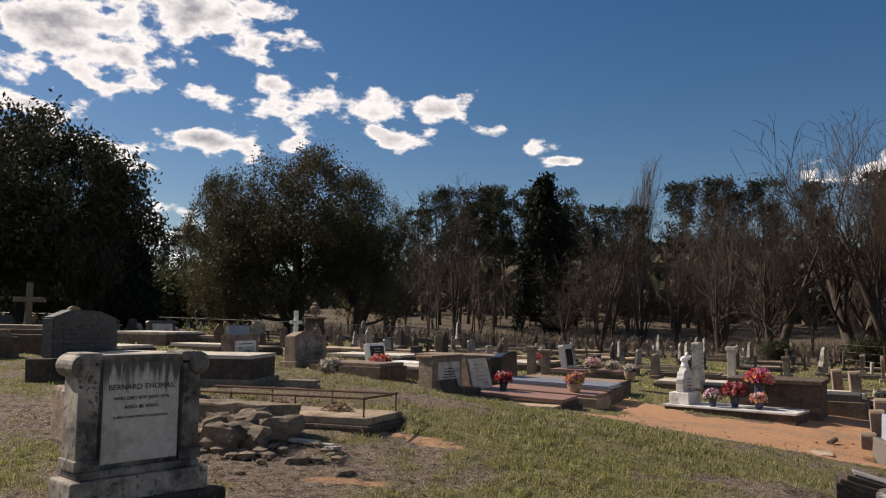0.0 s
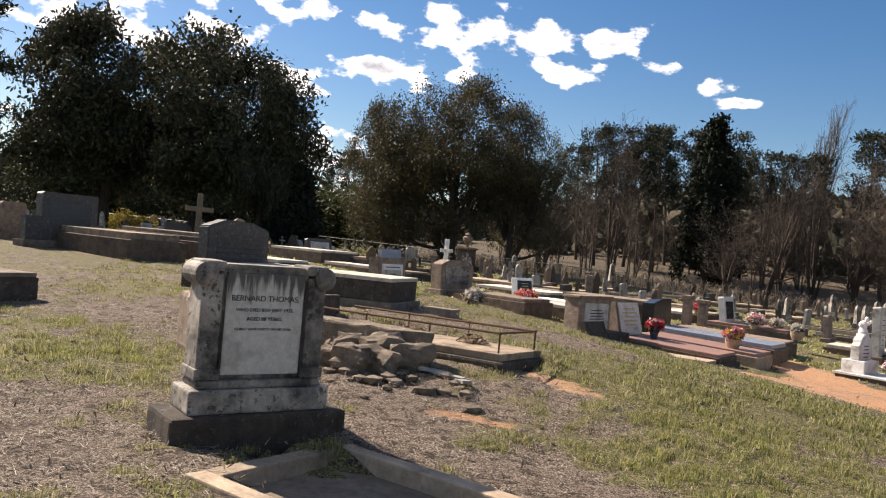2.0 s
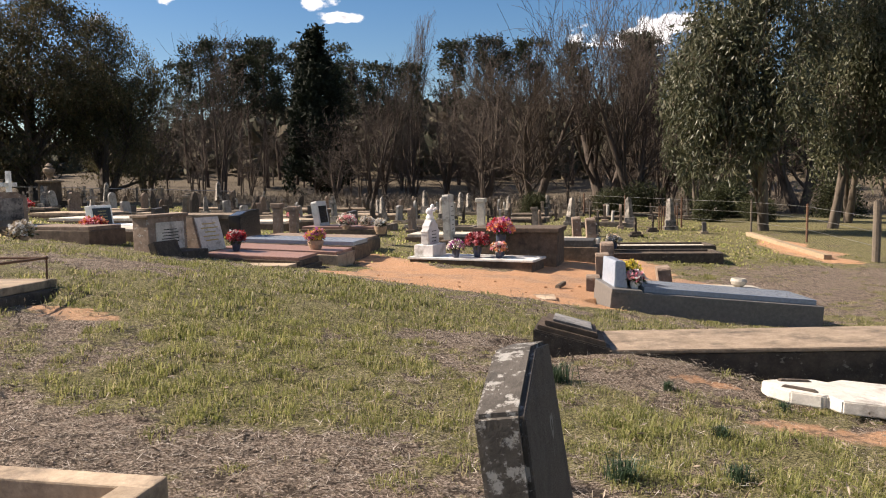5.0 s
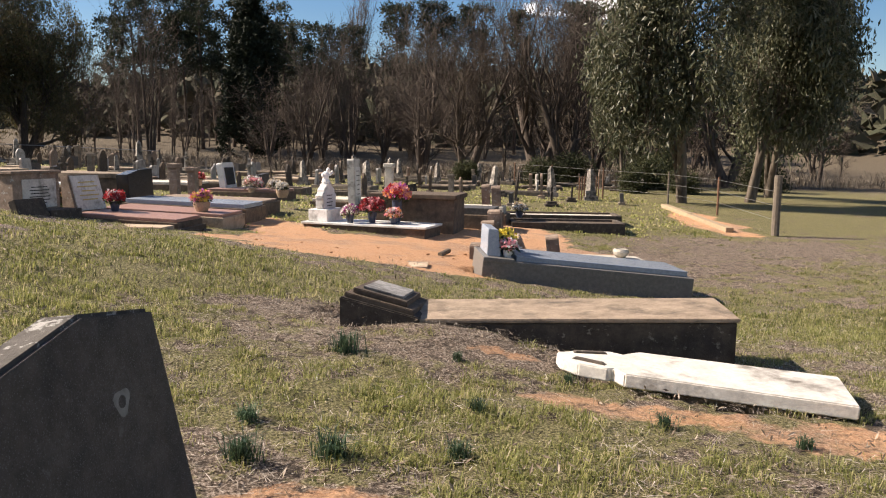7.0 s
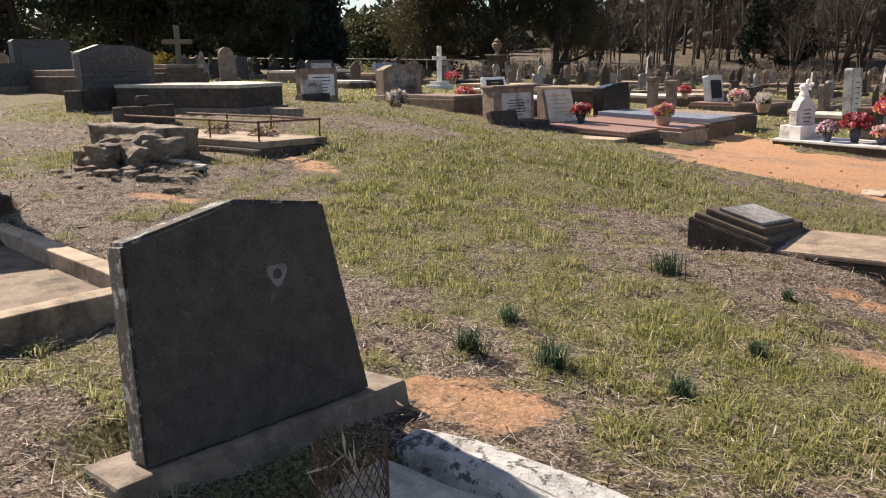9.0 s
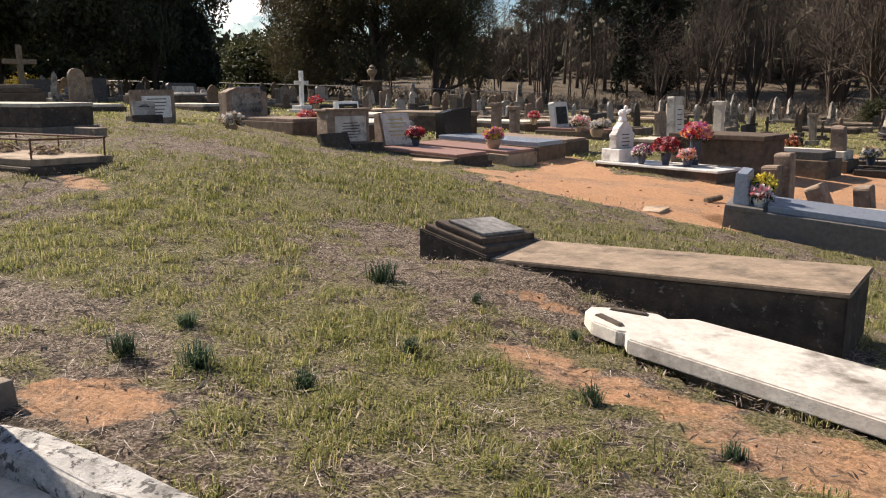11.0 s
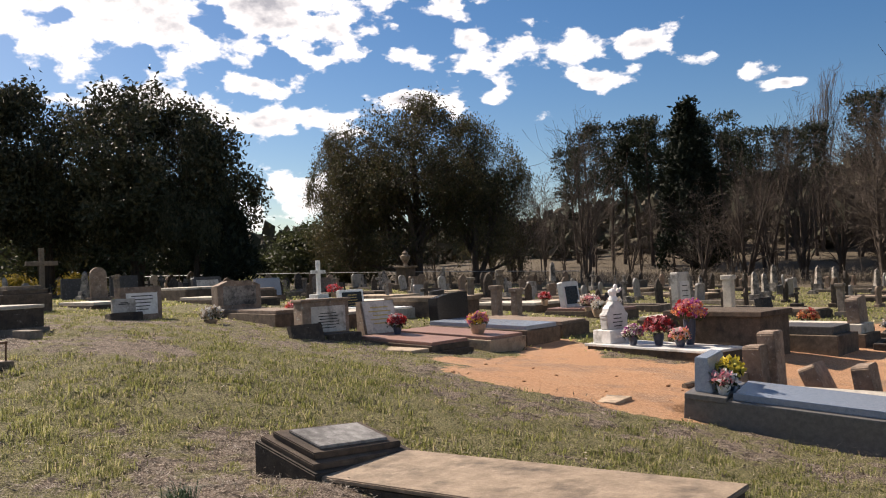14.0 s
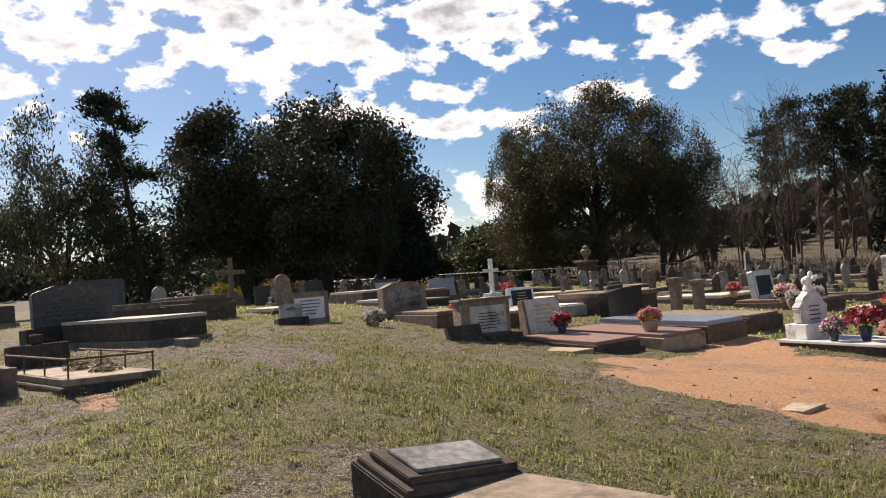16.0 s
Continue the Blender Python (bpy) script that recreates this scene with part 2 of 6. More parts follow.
PINE_BARK = bark("pine_bark", (0.035, 0.026, 0.02), (0.085, 0.06, 0.045))
GUM_LEAF = leafy("gum_leaves", [(0.0, (0.022, 0.027, 0.013)), (0.5, (0.045, 0.049, 0.023)), (1.0, (0.09, 0.08, 0.043))], 0.6, 0.12)
SILVER_LEAF = leafy("silver_gum_leaves", [(0.0, (0.035, 0.042, 0.02)), (0.6, (0.075, 0.08, 0.042)), (1.0, (0.16, 0.15, 0.095))], 0.45)
WILLOW_LEAF = leafy("brownish_evergreen_leaves", [(0.0, (0.04, 0.045, 0.018)), (0.5, (0.075, 0.07, 0.03)), (1.0, (0.12, 0.09, 0.045))])
PINE_LEAF = leafy("pine_needles", [(0.0, (0.016, 0.022, 0.011)), (1.0, (0.04, 0.048, 0.022))], 0.7, 0.1)
CYPRESS_LEAF = leafy("cypress_foliage", [(0.0, (0.01, 0.016, 0.008)), (1.0, (0.026, 0.034, 0.015))], 0.8, 0.05)
BUSH_LEAF = leafy("shrub_leaves", [(0.0, (0.028, 0.036, 0.014)), (1.0, (0.075, 0.08, 0.032))])
YELLOW_LEAF = leafy("wattle_blossom", [(0.0, (0.22, 0.17, 0.03)), (1.0, (0.40, 0.31, 0.06))])
GRASS = leafy("grass_blades", [(0.0, (0.09, 0.10, 0.03)), (0.35, (0.205, 0.21, 0.068)), (0.65, (0.33, 0.305, 0.12)), (0.85, (0.43, 0.36, 0.19)), (1.0, (0.5, 0.42, 0.29))], 0.6, 0.42)
GREEN_GRASS = leafy("green_grass_blades", [(0.0, (0.09, 0.10, 0.03)), (0.45, (0.235, 0.245, 0.07)), (0.8, (0.38, 0.36, 0.14)), (1.0, (0.52, 0.43, 0.27))], 0.55, 0.48)
TUFT = leafy("dark_green_blades", [(0.0, (0.03, 0.055, 0.028)), (1.0, (0.09, 0.135, 0.07))], 0.45, 0.3)
STRAW = leafy("dead_grass", [(0.0, (0.10, 0.078, 0.058)), (0.5, (0.25, 0.203, 0.158)), (0.85, (0.43, 0.365, 0.295)), (1.0, (0.68, 0.61, 0.53))], 0.8, 0.2)
LITTER = leafy("fallen_leaves", [(0.0, (0.09, 0.065, 0.042)), (0.6, (0.23, 0.175, 0.125)), (1.0, (0.42, 0.35, 0.27))], 0.8, 0.0)
BRUSH = leafy("bare_twigs", [(0.0, (0.05, 0.04, 0.03)), (0.6, (0.14, 0.112, 0.085)), (1.0, (0.28, 0.235, 0.18))], 0.9, 0.0)
PETALS = {
    "red": leafy("red_petals", [(0.0, (0.42, 0.02, 0.03)), (1.0, (0.62, 0.06, 0.06))], 0.6, 0.2),
    "pink": leafy("pink_petals", [(0.0, (0.62, 0.20, 0.24)), (1.0, (0.78, 0.42, 0.42))], 0.6, 0.2),
    "yellow": leafy("yellow_petals", [(0.0, (0.68, 0.52, 0.04)), (1.0, (0.80, 0.68, 0.15))], 0.6, 0.2),
    "white": leafy("white_petals", [(0.0, (0.68, 0.64, 0.58)), (1.0, (0.82, 0.78, 0.74))], 0.6, 0.2),
    "orange": leafy("orange_petals", [(0.0, (0.66, 0.24, 0.08)), (1.0, (0.76, 0.40, 0.18))], 0.6, 0.2),
    "purple": leafy("purple_petals", [(0.0, (0.30, 0.05, 0.22)), (1.0, (0.48, 0.14, 0.36))], 0.6, 0.2),
    "maroon": leafy("maroon_petals", [(0.0, (0.16, 0.02, 0.03)), (1.0, (0.28, 0.05, 0.06))], 0.6, 0.2),
    "dry": leafy("dried_flowers", [(0.0, (0.34, 0.26, 0.17)), (1.0, (0.52, 0.42, 0.30))], 0.8, 0.2),
}


def streaked_marble():
    """Pale marble with black drips that run down from its upper edge."""
    ma = stone("streaked_marble", (0.46, 0.43, 0.385), (0.56, 0.53, 0.47), 0.6, 5, 0.2, stain=(0.30, 0.27, 0.23), amount=0.35)
    nt = ma.node_tree
    bs = nt.nodes["Principled BSDF"]
    under = bs.inputs["Base Color"].links[0].from_socket
    co = nt.nodes.new("ShaderNodeTexCoord").outputs["Object"]
    mp = nt.nodes.new("ShaderNodeMapping")
    mp.inputs["Scale"].default_value = (1, 17, 1.6)
    nt.links.new(co, mp.inputs[0])
    drip = noise_node(nt, mp.outputs[0], 1.0, 5, 0.6)
    sep = nt.nodes.new("ShaderNodeSeparateXYZ")
    nt.links.new(co, sep.inputs[0])
    k = nt.nodes.new("ShaderNodeMath")
    k.operation = "MULTIPLY_ADD"
    nt.links.new(sep.outputs[2], k.inputs[0])
    k.inputs[1].default_value, k.inputs[2].default_value = 1.5, -1.72
    j = nt.nodes.new("ShaderNodeMath")
    nt.links.new(k.outputs[0], j.inputs[0])
    nt.links.new(drip, j.inputs[1])
    mask = ramp_node(nt, j.outputs[0], [(0.46, (0, 0, 0)), (0.60, (0.9, 0.9, 0.9))])
    nt.links.new(mix_node(nt, mask, under, (0.06, 0.053, 0.045)), bs.inputs["Base Color"])
    return ma


STREAKED = streaked_marble()
OLD_MARBLE = stone("dulled_marble", (0.27, 0.25, 0.225), (0.40, 0.375, 0.34), 0.65, 6, 0.4, stain=(0.16, 0.14, 0.115), amount=0.45)
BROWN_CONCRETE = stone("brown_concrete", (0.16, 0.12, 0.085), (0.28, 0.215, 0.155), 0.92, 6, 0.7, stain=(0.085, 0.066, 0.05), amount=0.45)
# brown dark enough to hold the shade of ledger sides in its colour
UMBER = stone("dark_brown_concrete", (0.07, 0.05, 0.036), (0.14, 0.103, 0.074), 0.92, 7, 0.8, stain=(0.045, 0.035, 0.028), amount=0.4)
CLOD = stone("clay_clod", (0.22, 0.11, 0.055), (0.36, 0.19, 0.10), 0.95, 20, 0.6)
MOTTLED = stone("mottled_marble", (0.17, 0.16, 0.15), (0.40, 0.38, 0.35), 0.7, 14, 0.4, stain=(0.085, 0.078, 0.07), amount=0.7)
TERRACOTTA = plain("glazed_pot", (0.36, 0.25, 0.17), 0.5)
VASE = plain("dark_vase", (0.05, 0.06, 0.09), 0.3)
PORCELAIN = plain("white_pot", (0.62, 0.6, 0.57), 0.4)
PEBBLE = stone("bluish_gravel_fill", (0.30, 0.31, 0.33), (0.46, 0.47, 0.49), 0.85, 40, 1.0)


def ground_material():
    """Grass, dead straw and orange clay after the mesh's cover attribute, broken up by noise."""
    ma, nt, bs = shader("cemetery_ground", 0.95, 0, 0.15)
    co = nt.nodes.new("ShaderNodeTexCoord").outputs["Object"]
    at = nt.nodes.new("ShaderNodeAttribute")
    at.attribute_name = "cover"
    sep = nt.nodes.new("ShaderNodeSeparateColor")
    nt.links.new(at.outputs["Color"], sep.inputs[0])
    fine = noise_node(nt, co, 55, 8, 0.75)
    mid = noise_node(nt, co, 9, 7, 0.7)
    big = noise_node(nt, co, 1.1, 5, 0.6)
    fib = nt.nodes.new("ShaderNodeTexVoronoi")
    fib.inputs["Scale"].default_value = 70
    nt.links.new(co, fib.inputs["Vector"])
    # near-black low stops put the shade among the stalks into the colour
    straw = ramp_node(nt, fine, [(0.38, (0.02, 0.014, 0.01)), (0.5, (0.16, 0.118, 0.086)), (0.6, (0.46, 0.375, 0.3)), (0.7, (0.7, 0.6, 0.49))])
    # dark blotches paint in the shade between grass clumps, plus some bare dirt
    straw = mix_node(nt, ramp_node(nt, mid, [(0.40, (0.85, 0.85, 0.85)), (0.5, (0, 0, 0))]), straw, (0.04, 0.03, 0.022))
    green = ramp_node(nt, fine, [(0.38, (0.02, 0.017, 0.008)), (0.5, (0.14, 0.125, 0.055)), (0.64, (0.38, 0.33, 0.18))])
    clay = ramp_node(nt, fine, [(0.3, (0.27, 0.133, 0.066)), (0.5, (0.44, 0.245, 0.135)), (0.72, (0.57, 0.365, 0.225))])
    clay = mix_node(nt, ramp_node(nt, big, [(0.45, (0, 0, 0)), (0.7, (0.5, 0.5, 0.5))]), clay, (0.46, 0.30, 0.19))

    grit = noise_node(nt, co, 24, 8, 0.8)
    worn = noise_node(nt, co, 0.75, 6, 0.66)
    gravel = ramp_node(nt, fine, [(0.36, (0.13, 0.08, 0.055)), (0.5, (0.32, 0.2, 0.13)), (0.66, (0.52, 0.38, 0.28))])
    clay = mix_node(nt, ramp_node(nt, worn, [(0.5, (0, 0, 0)), (0.58, (0.8, 0.8, 0.8))]), clay, gravel)
    clay = mix_node(nt, 0.55, clay, ramp_node(nt, grit, [(0.38, (0.2, 0.19, 0.18)), (0.5, (0.5, 0.5, 0.5)), (0.66, (0.85, 0.85, 0.84))]), "OVERLAY")
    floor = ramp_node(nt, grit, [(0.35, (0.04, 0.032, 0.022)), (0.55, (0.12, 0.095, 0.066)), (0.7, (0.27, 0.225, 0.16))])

    patch = noise_node(nt, co, 2.6, 4, 0.6)

    def soft(ch, amp):
        k = nt.nodes.new("ShaderNodeMath")
        k.operation = "MULTIPLY_ADD"
        nt.links.new(mid, k.inputs[0])
        k.inputs[1].default_value = amp
        j = nt.nodes.new("ShaderNodeMath")
        j.operation = "SUBTRACT"
        nt.links.new(ch, j.inputs[0])
        j.inputs[1].default_value = amp / 2
        nt.links.new(j.outputs[0], k.inputs[2])
        if amp == 1.3:
            e = nt.nodes.new("ShaderNodeMath")
            e.operation = "MULTIPLY_ADD"
            nt.links.new(patch, e.inputs[0])
            e.inputs[1].default_value, e.inputs[2].default_value = 1.6, -0.8
            w = nt.nodes.new("ShaderNodeMath")
            nt.links.new(k.outputs[0], w.inputs[0])
            nt.links.new(e.outputs[0], w.inputs[1])
            k = w
        return ramp_node(nt, k.outputs[0], [(0.42, (0, 0, 0)), (0.58, (1, 1, 1))])
    col = mix_node(nt, soft(sep.outputs[0], 1.3), straw, green)
    col = mix_node(nt, soft(sep.outputs[1], 0.7), col, clay)
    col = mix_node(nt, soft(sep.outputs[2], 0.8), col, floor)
    nt.links.new(col, bs.inputs["Base Color"])
    bump_node(nt, bs, mix_node(nt, 0.5, fine, mid), 1.0, 0.05)
    return ma


GROUND = ground_material()


# ---- the ground ----
BUMPS = [(-3, 13, 4, 0.497), (3, 18, 3, -0.234), (1, 11, 2.5, 0.180), (6, 9, 3, -0.086), (11, 12, 3.5, -0.389), (-7, 22, 6, 0.144),
         (16, 16, 6, -0.319), (-14, 24, 8, 0.297), (5, 45, 14, 0.104), (1.0, 14.6, 1.5, -0.07), (6, 13.5, 2.2, 0.051), (4.8, 7.55, 0.6, 0.19)]


def smooth(a, b, v):
    k = min(1.0, max(0.0, (v - a) / (b - a)))
    return k * k * (3 - 2 * k)


def gz(x, y):
    """Height of the ground: a bank that falls to the east, with a crest ahead of the walk, woods and a hill far off."""
    z = -0.0515 - 0.0384 * 30 * math.tanh(x / 30) - 0.0008 * 45 * math.tanh(y / 45)
    for cx, cy, s, w in BUMPS:
        z += w * math.exp(-((x - cx) ** 2 + (y - cy) ** 2) / (2 * s * s))
    r = math.hypot(x - 5, y)
    if r > 75 and y > 0:
        z += smooth(75, 190, r) * (15 + 5 * noise.noise((x * 0.012, y * 0.012, 5))) * (0.3 + 0.7 * smooth(-30, 15, x))
        z += smooth(150, 420, r) * 9
    return z


def n2(x, y, s, k=0.0):
    return noise.fractal((x * s, y * s, k), 1.0, 2.0, 4)


def inside(x, y, cx, cy, ax, ay, turn):
    """Below 1 within an ellipse."""
    c, s = math.cos(radians(turn)), math.sin(radians(turn))
    u, v = (x - cx) * c + (y - cy) * s, (y - cy) * c - (x - cx) * s
    return math.hypot(u / ax, v / ay)


CLAY = [(10.3, 16.2, 1.7, 1.2, -20), (6.3, 15.6, 3.2, 2.3, -28), (9.3, 17.6, 1.9, 4.5, -28), (4.2, 16.0, 1.5, 0.9, -20), (10.6, 22.5, 1.1, 4.0, -28), (6.9, 13.2, 1.0, 0.8, 0), (18.7, 22.3, 0.9, 4.2, -20), (4.95, 18.2, 0.85, 2.7, 8), (5.0, 13.9, 1.7, 0.8, -30), (8.7, 15.2, 1.6, 1.4, 0),
        (5.6, 5.4, 1.2, 0.28, -35), (6.6, 4.65, 1.4, 0.5, -35), (2.95, 4.45, 0.45, 0.35, 0), (-0.2, 9.0, 0.7, 0.25, -30), (-0.9, 7.3, 0.5, 0.2, 0), (5.0, 6.9, 0.4, 0.15, -30), (1.4, 4.7, 0.3, 0.2, 0)]
BARE = [(4.2, 8.6, 1.4, 0.7, -22), (4.6, 7.2, 1.4, 0.5, -25), (0.3, 11.3, 0.7, 1.1, -10), (-0.9, 6.6, 2.0, 0.7, -27), (-3.3, 5.0, 1.3, 1.6, 0), (-1.6, 7.9, 1.2, 0.8, -30),
        (2.9, 4.4, 0.7, 0.6, 0), (-0.4, 11.9, 1.2, 0.5, 0), (1.0, 5.6, 1.6, 0.6, -30), (2.2, 12.9, 0.5, 0.3, 0), (-4.5, 9.5, 2.0, 1.0, 0), (-2.6, 11.6, 1.4, 0.8, -20), (16, 17, 3.5, 2.5, -20), (12.5, 15.5, 2.2, 1.4, -15), (-3.6, 16.4, 0.9, 0.8, 0), (-4.6, 5.2, 1.4, 0.8, 0)]
LUSH = [(4.3, 5.2, 1.3, 0.8, -30), (3.1, 6.2, 1.3, 0.8, -20), (1.0, 6.8, 1.2, 0.6, -25), (1.6, 10.6, 2.3, 2.4, 60), (2.0, 12.4, 2.4, 1.2, -20), (4.0, 10.2, 2.2, 1.2, -35), (1.6, 8.0, 1.6, 1.0, -30), (-4.8, 7.0, 1.5, 1.1, 0), (7.5, 10.0, 2.5, 1.3, -20), (11, 9, 3, 2, 0)]


def cover(x, y):
    """Shares of green grass and of bare clay on the ground."""
    g = 0.53 + 0.25 * n2(x, y, 0.55) + 0.38 * n2(x, y, 2.2, 3)
    for e in BARE:
        g -= 0.33 * (1 - smooth(0.5, 1.25, inside(x, y, *e)))
    for e in LUSH:
        g += 0.32 * (1 - smooth(0.4, 1.2, inside(x, y, *e)))
    if y > 19:
        g += 0.25
    d = 0.0
    for e in CLAY:
        k = inside(x, y, *e) + (0.1 if y > 11 else 0.38) * n2(x, y, 1.7, 9) + 0.12 * n2(x, y, 6.0, 9)
        d = max(d, (1.0 if y > 11 else 0.56) * (1 - smooth(0.75, 1.15, k)))
    return min(1, max(0, g)), d


PLOTS = [(-0.65, 5.0, 1.55, 0.75, -26), (-1.95, 10.0, 1.65, 0.72, -19), (5.47, 8.02, 1.85, 0.6, -24), (6.3, 5.95, 1.1, 0.42, -35), (3.7, 3.1, 1.4, 0.7, -20), (-2.3, 6.1, 0.4, 0.7, -43), (8.7, 12.9, 1.75, 0.75, -15),
         (-4.1, 12.4, 1.6, 0.85, -12), (2.0, 3.85, 0.25, 0.7, -37), (2.0, 18.1, 1.3, 0.7, -26), (2.7, 19.4, 1.5, 0.8, -26)]


def axis(stops):
    """Grid lines whose step widens from stretch to stretch: (from, to, step)."""
    out = []
    for a, b, s in stops:
        out += list(np.arange(a, b - 1e-6, s))
    return out + [stops[-1][1]]


def build_ground():
    xs = axis([(-620, -120, 50), (-120, -40, 8), (-40, -10, 1.0), (-10, 13, 0.125), (13, 40, 1.0), (40, 120, 8), (120, 620, 50)])
    ys = axis([(-320, -40, 40), (-40, -4, 3), (-4, 22, 0.125), (22, 60, 1.0), (60, 130, 5), (130, 900, 35)])
    verts, cols = [], []
    for y in ys:
        for x in xs:
            near = -10 <= x <= 13 and -4 <= y <= 22
            g, d = cover(x, y) if -45 < x < 45 and -10 < y < 62 else (0.45, 0.0)
            z = gz(x, y)
            if near:
                z += 0.03 * n2(x, y, 2.2) * (1 - d * 0.6) + 0.022 * n2(x, y, 7.0, 2) * (1 - d * 0.7)
                if any(inside(x, y, *p) < 0.97 for p in PLOTS):
                    z -= 0.12
            verts.append((x, y, z))
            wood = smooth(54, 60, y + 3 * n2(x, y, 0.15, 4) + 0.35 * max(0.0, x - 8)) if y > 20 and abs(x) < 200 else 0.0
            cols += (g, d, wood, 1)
    nx = len(xs)
    faces = [(j * nx + i, j * nx + i + 1, j * nx + nx + i + 1, j * nx + nx + i) for j in range(len(ys) - 1) for i in range(nx - 1)]
    me = bpy.data.meshes.new("ground")
    me.from_pydata(verts, [], faces)
    at = me.color_attributes.new("cover", "FLOAT_COLOR", "POINT")
    at.data.foreach_set("color", cols)
    me.polygons.foreach_set("use_smooth", [True] * len(faces))
    me.materials.append(GROUND)
    tagged(new("ground", me), "patchy green and dry grass with bare orange clay", "ground", kind="structure")


build_ground()


# ---- mesh helpers ----
def part(name, bm, material, parent=None, label=""):
    """Links a bmesh as one mesh object under a thing or a part."""
    me = bpy.data.meshes.new(name)
    bm.to_mesh(me)
    bm.free()
    me.materials.append(material)
    ob = new(name, me)
    ob.parent = parent
    if label:
        tagged(ob, label)
    return ob


def thing(name, m, label, category, group="", kind=""):
    ob = new(name)
    ob.empty_display_size = 0.2
    ob.matrix_world = m
    return tagged(ob, label, category, group, kind)


def add_box(bm, x0, x1, y0, y1, z0, z1, bevel=0.012, worn=0.0):
    """A box with bevelled, optionally worn edges."""
    before = set(bm.verts)
    made = bmesh.ops.create_cube(bm, size=1)["verts"]
    for v in made:
        v.co = Vector((x0 + (v.co.x + 0.5) * (x1 - x0), y0 + (v.co.y + 0.5) * (y1 - y0), z0 + (v.co.z + 0.5) * (z1 - z0)))
    if worn:
        edges = list({e for v in made for e in v.link_edges})
        bmesh.ops.subdivide_edges(bm, edges=edges, cuts=7, use_grid_fill=True)
    edges = [e for e in bm.edges if e.verts[0] not in before and e.calc_face_angle(0) > 0.5]
    if bevel:
        bmesh.ops.bevel(bm, geom=edges, offset=bevel, segments=2, affect="EDGES", profile=0.6)
    if worn:
        for v in bm.verts:
            if v not in before:
                p = v.co * 5
                q = v.co * 16
                v.co += Vector((noise.noise(p), noise.noise(p + Vector((9, 0, 0))), noise.noise(p + Vector((0, 9, 0))))) * worn
                v.co += Vector((noise.noise(q), noise.noise(q + Vector((9, 0, 0))), noise.noise(q + Vector((0, 9, 0))))) * worn * 0.5
    return bm


def box(x0, x1, y0, y1, z0, z1, bevel=0.012, worn=0.0):
    return add_box(bmesh.new(), x0, x1, y0, y1, z0, z1, bevel, worn)


def prism(outline, y0, y1, bevel=0.01, flip=False):
    """An outline of (x, z) drawn out along y; with flip an outline of (y, z) drawn out along x."""
    bm = bmesh.new()
    f = bm.faces.new([bm.verts.new((y0, a, b) if flip else (a, y0, b)) for a, b in outline])
    got = bmesh.ops.extrude_face_region(bm, geom=[f])["geom"]
    for v in got:
        if isinstance(v, bmesh.types.BMVert):
            v.co += Vector((y1 - y0, 0, 0)) if flip else Vector((0, y1 - y0, 0))
    bmesh.ops.recalc_face_normals(bm, faces=bm.faces)
    if bevel:
        bmesh.ops.bevel(bm, geom=[e for e in bm.edges if e.calc_face_angle(0) > 0.5], offset=bevel, segments=2, affect="EDGES")
    return bm


def lathe(profile, sides=16):
    """A turned shape from (radius, height) pairs."""
    bm = bmesh.new()
    rings = [[bm.verts.new((r * math.cos(2 * math.pi * i / sides), r * math.sin(2 * math.pi * i / sides), z)) for i in range(sides)] for r, z in profile]
    for a, b in zip(rings, rings[1:]):
        for i in range(sides):
            bm.faces.new((a[i], a[(i + 1) % sides], b[(i + 1) % sides], b[i]))
    bm.faces.new(rings[0][::-1])
    bm.faces.new(rings[-1])
    return bm


def add_rod(bm, a, b, r, sides=6):
    a, b = Vector(a), Vector(b)
    q = (b - a).to_track_quat("Z", "Y").to_matrix()
    ends = [[bm.verts.new(p + q @ Vector((r * math.cos(2 * math.pi * i / sides), r * math.sin(2 * math.pi * i / sides), 0))) for i in range(sides)] for p in (a, b)]
    for i in range(sides):
        bm.faces.new((ends[0][i], ends[0][(i + 1) % sides], ends[1][(i + 1) % sides], ends[1][i]))
    bm.faces.new(ends[0][::-1])
    bm.faces.new(ends[1])
    return bm


def rod(a, b, r, sides=6):
    return add_rod(bmesh.new(), a, b, r, sides)


def lump(seed, sx, sy, sz, rough=0.25, sub=2):
    """A broken stone."""
    bm = bmesh.new()
    bmesh.ops.create_icosphere(bm, subdivisions=sub, radius=1)
    for v in bm.verts:
        p = v.co.normalized()
        q = p * 1.6 + Vector((seed * 7.1, 0, 0))
        k = 1 + rough * noise.noise(q) + 0.5 * rough * noise.noise(q * 2.7)
        m_ = max(abs(p.x), abs(p.y), abs(p.z))
        v.co = Vector((p.x / m_ ** 0.6 * sx, p.y / m_ ** 0.6 * sy, p.z / m_ ** 0.6 * sz)) * k
    return bm


def at(x, y, turn=0.0, dz=0.0, tip=0.0, lean=0.0):
    """A pose on the ground; turn: the way the grave runs from its head to its foot, degrees from +x; tip: leaning back."""
    return pose(x, y, gz(x, y) + dz, lean, tip, turn)


def text_mesh(body, size):
    """Lettering as a flat mesh, centred, in the plane x-y."""
    cu = bpy.data.curves.new("lettering", "FONT")
    cu.body, cu.size, cu.align_x, cu.extrude = body, size, "CENTER", 0.0015
    ob = bpy.data.objects.new("lettering", cu)
    scene.collection.objects.link(ob)
    me = bpy.data.meshes.new_from_object(ob.evaluated_get(bpy.context.evaluated_depsgraph_get()))
    bpy.data.objects.remove(ob)
    return me


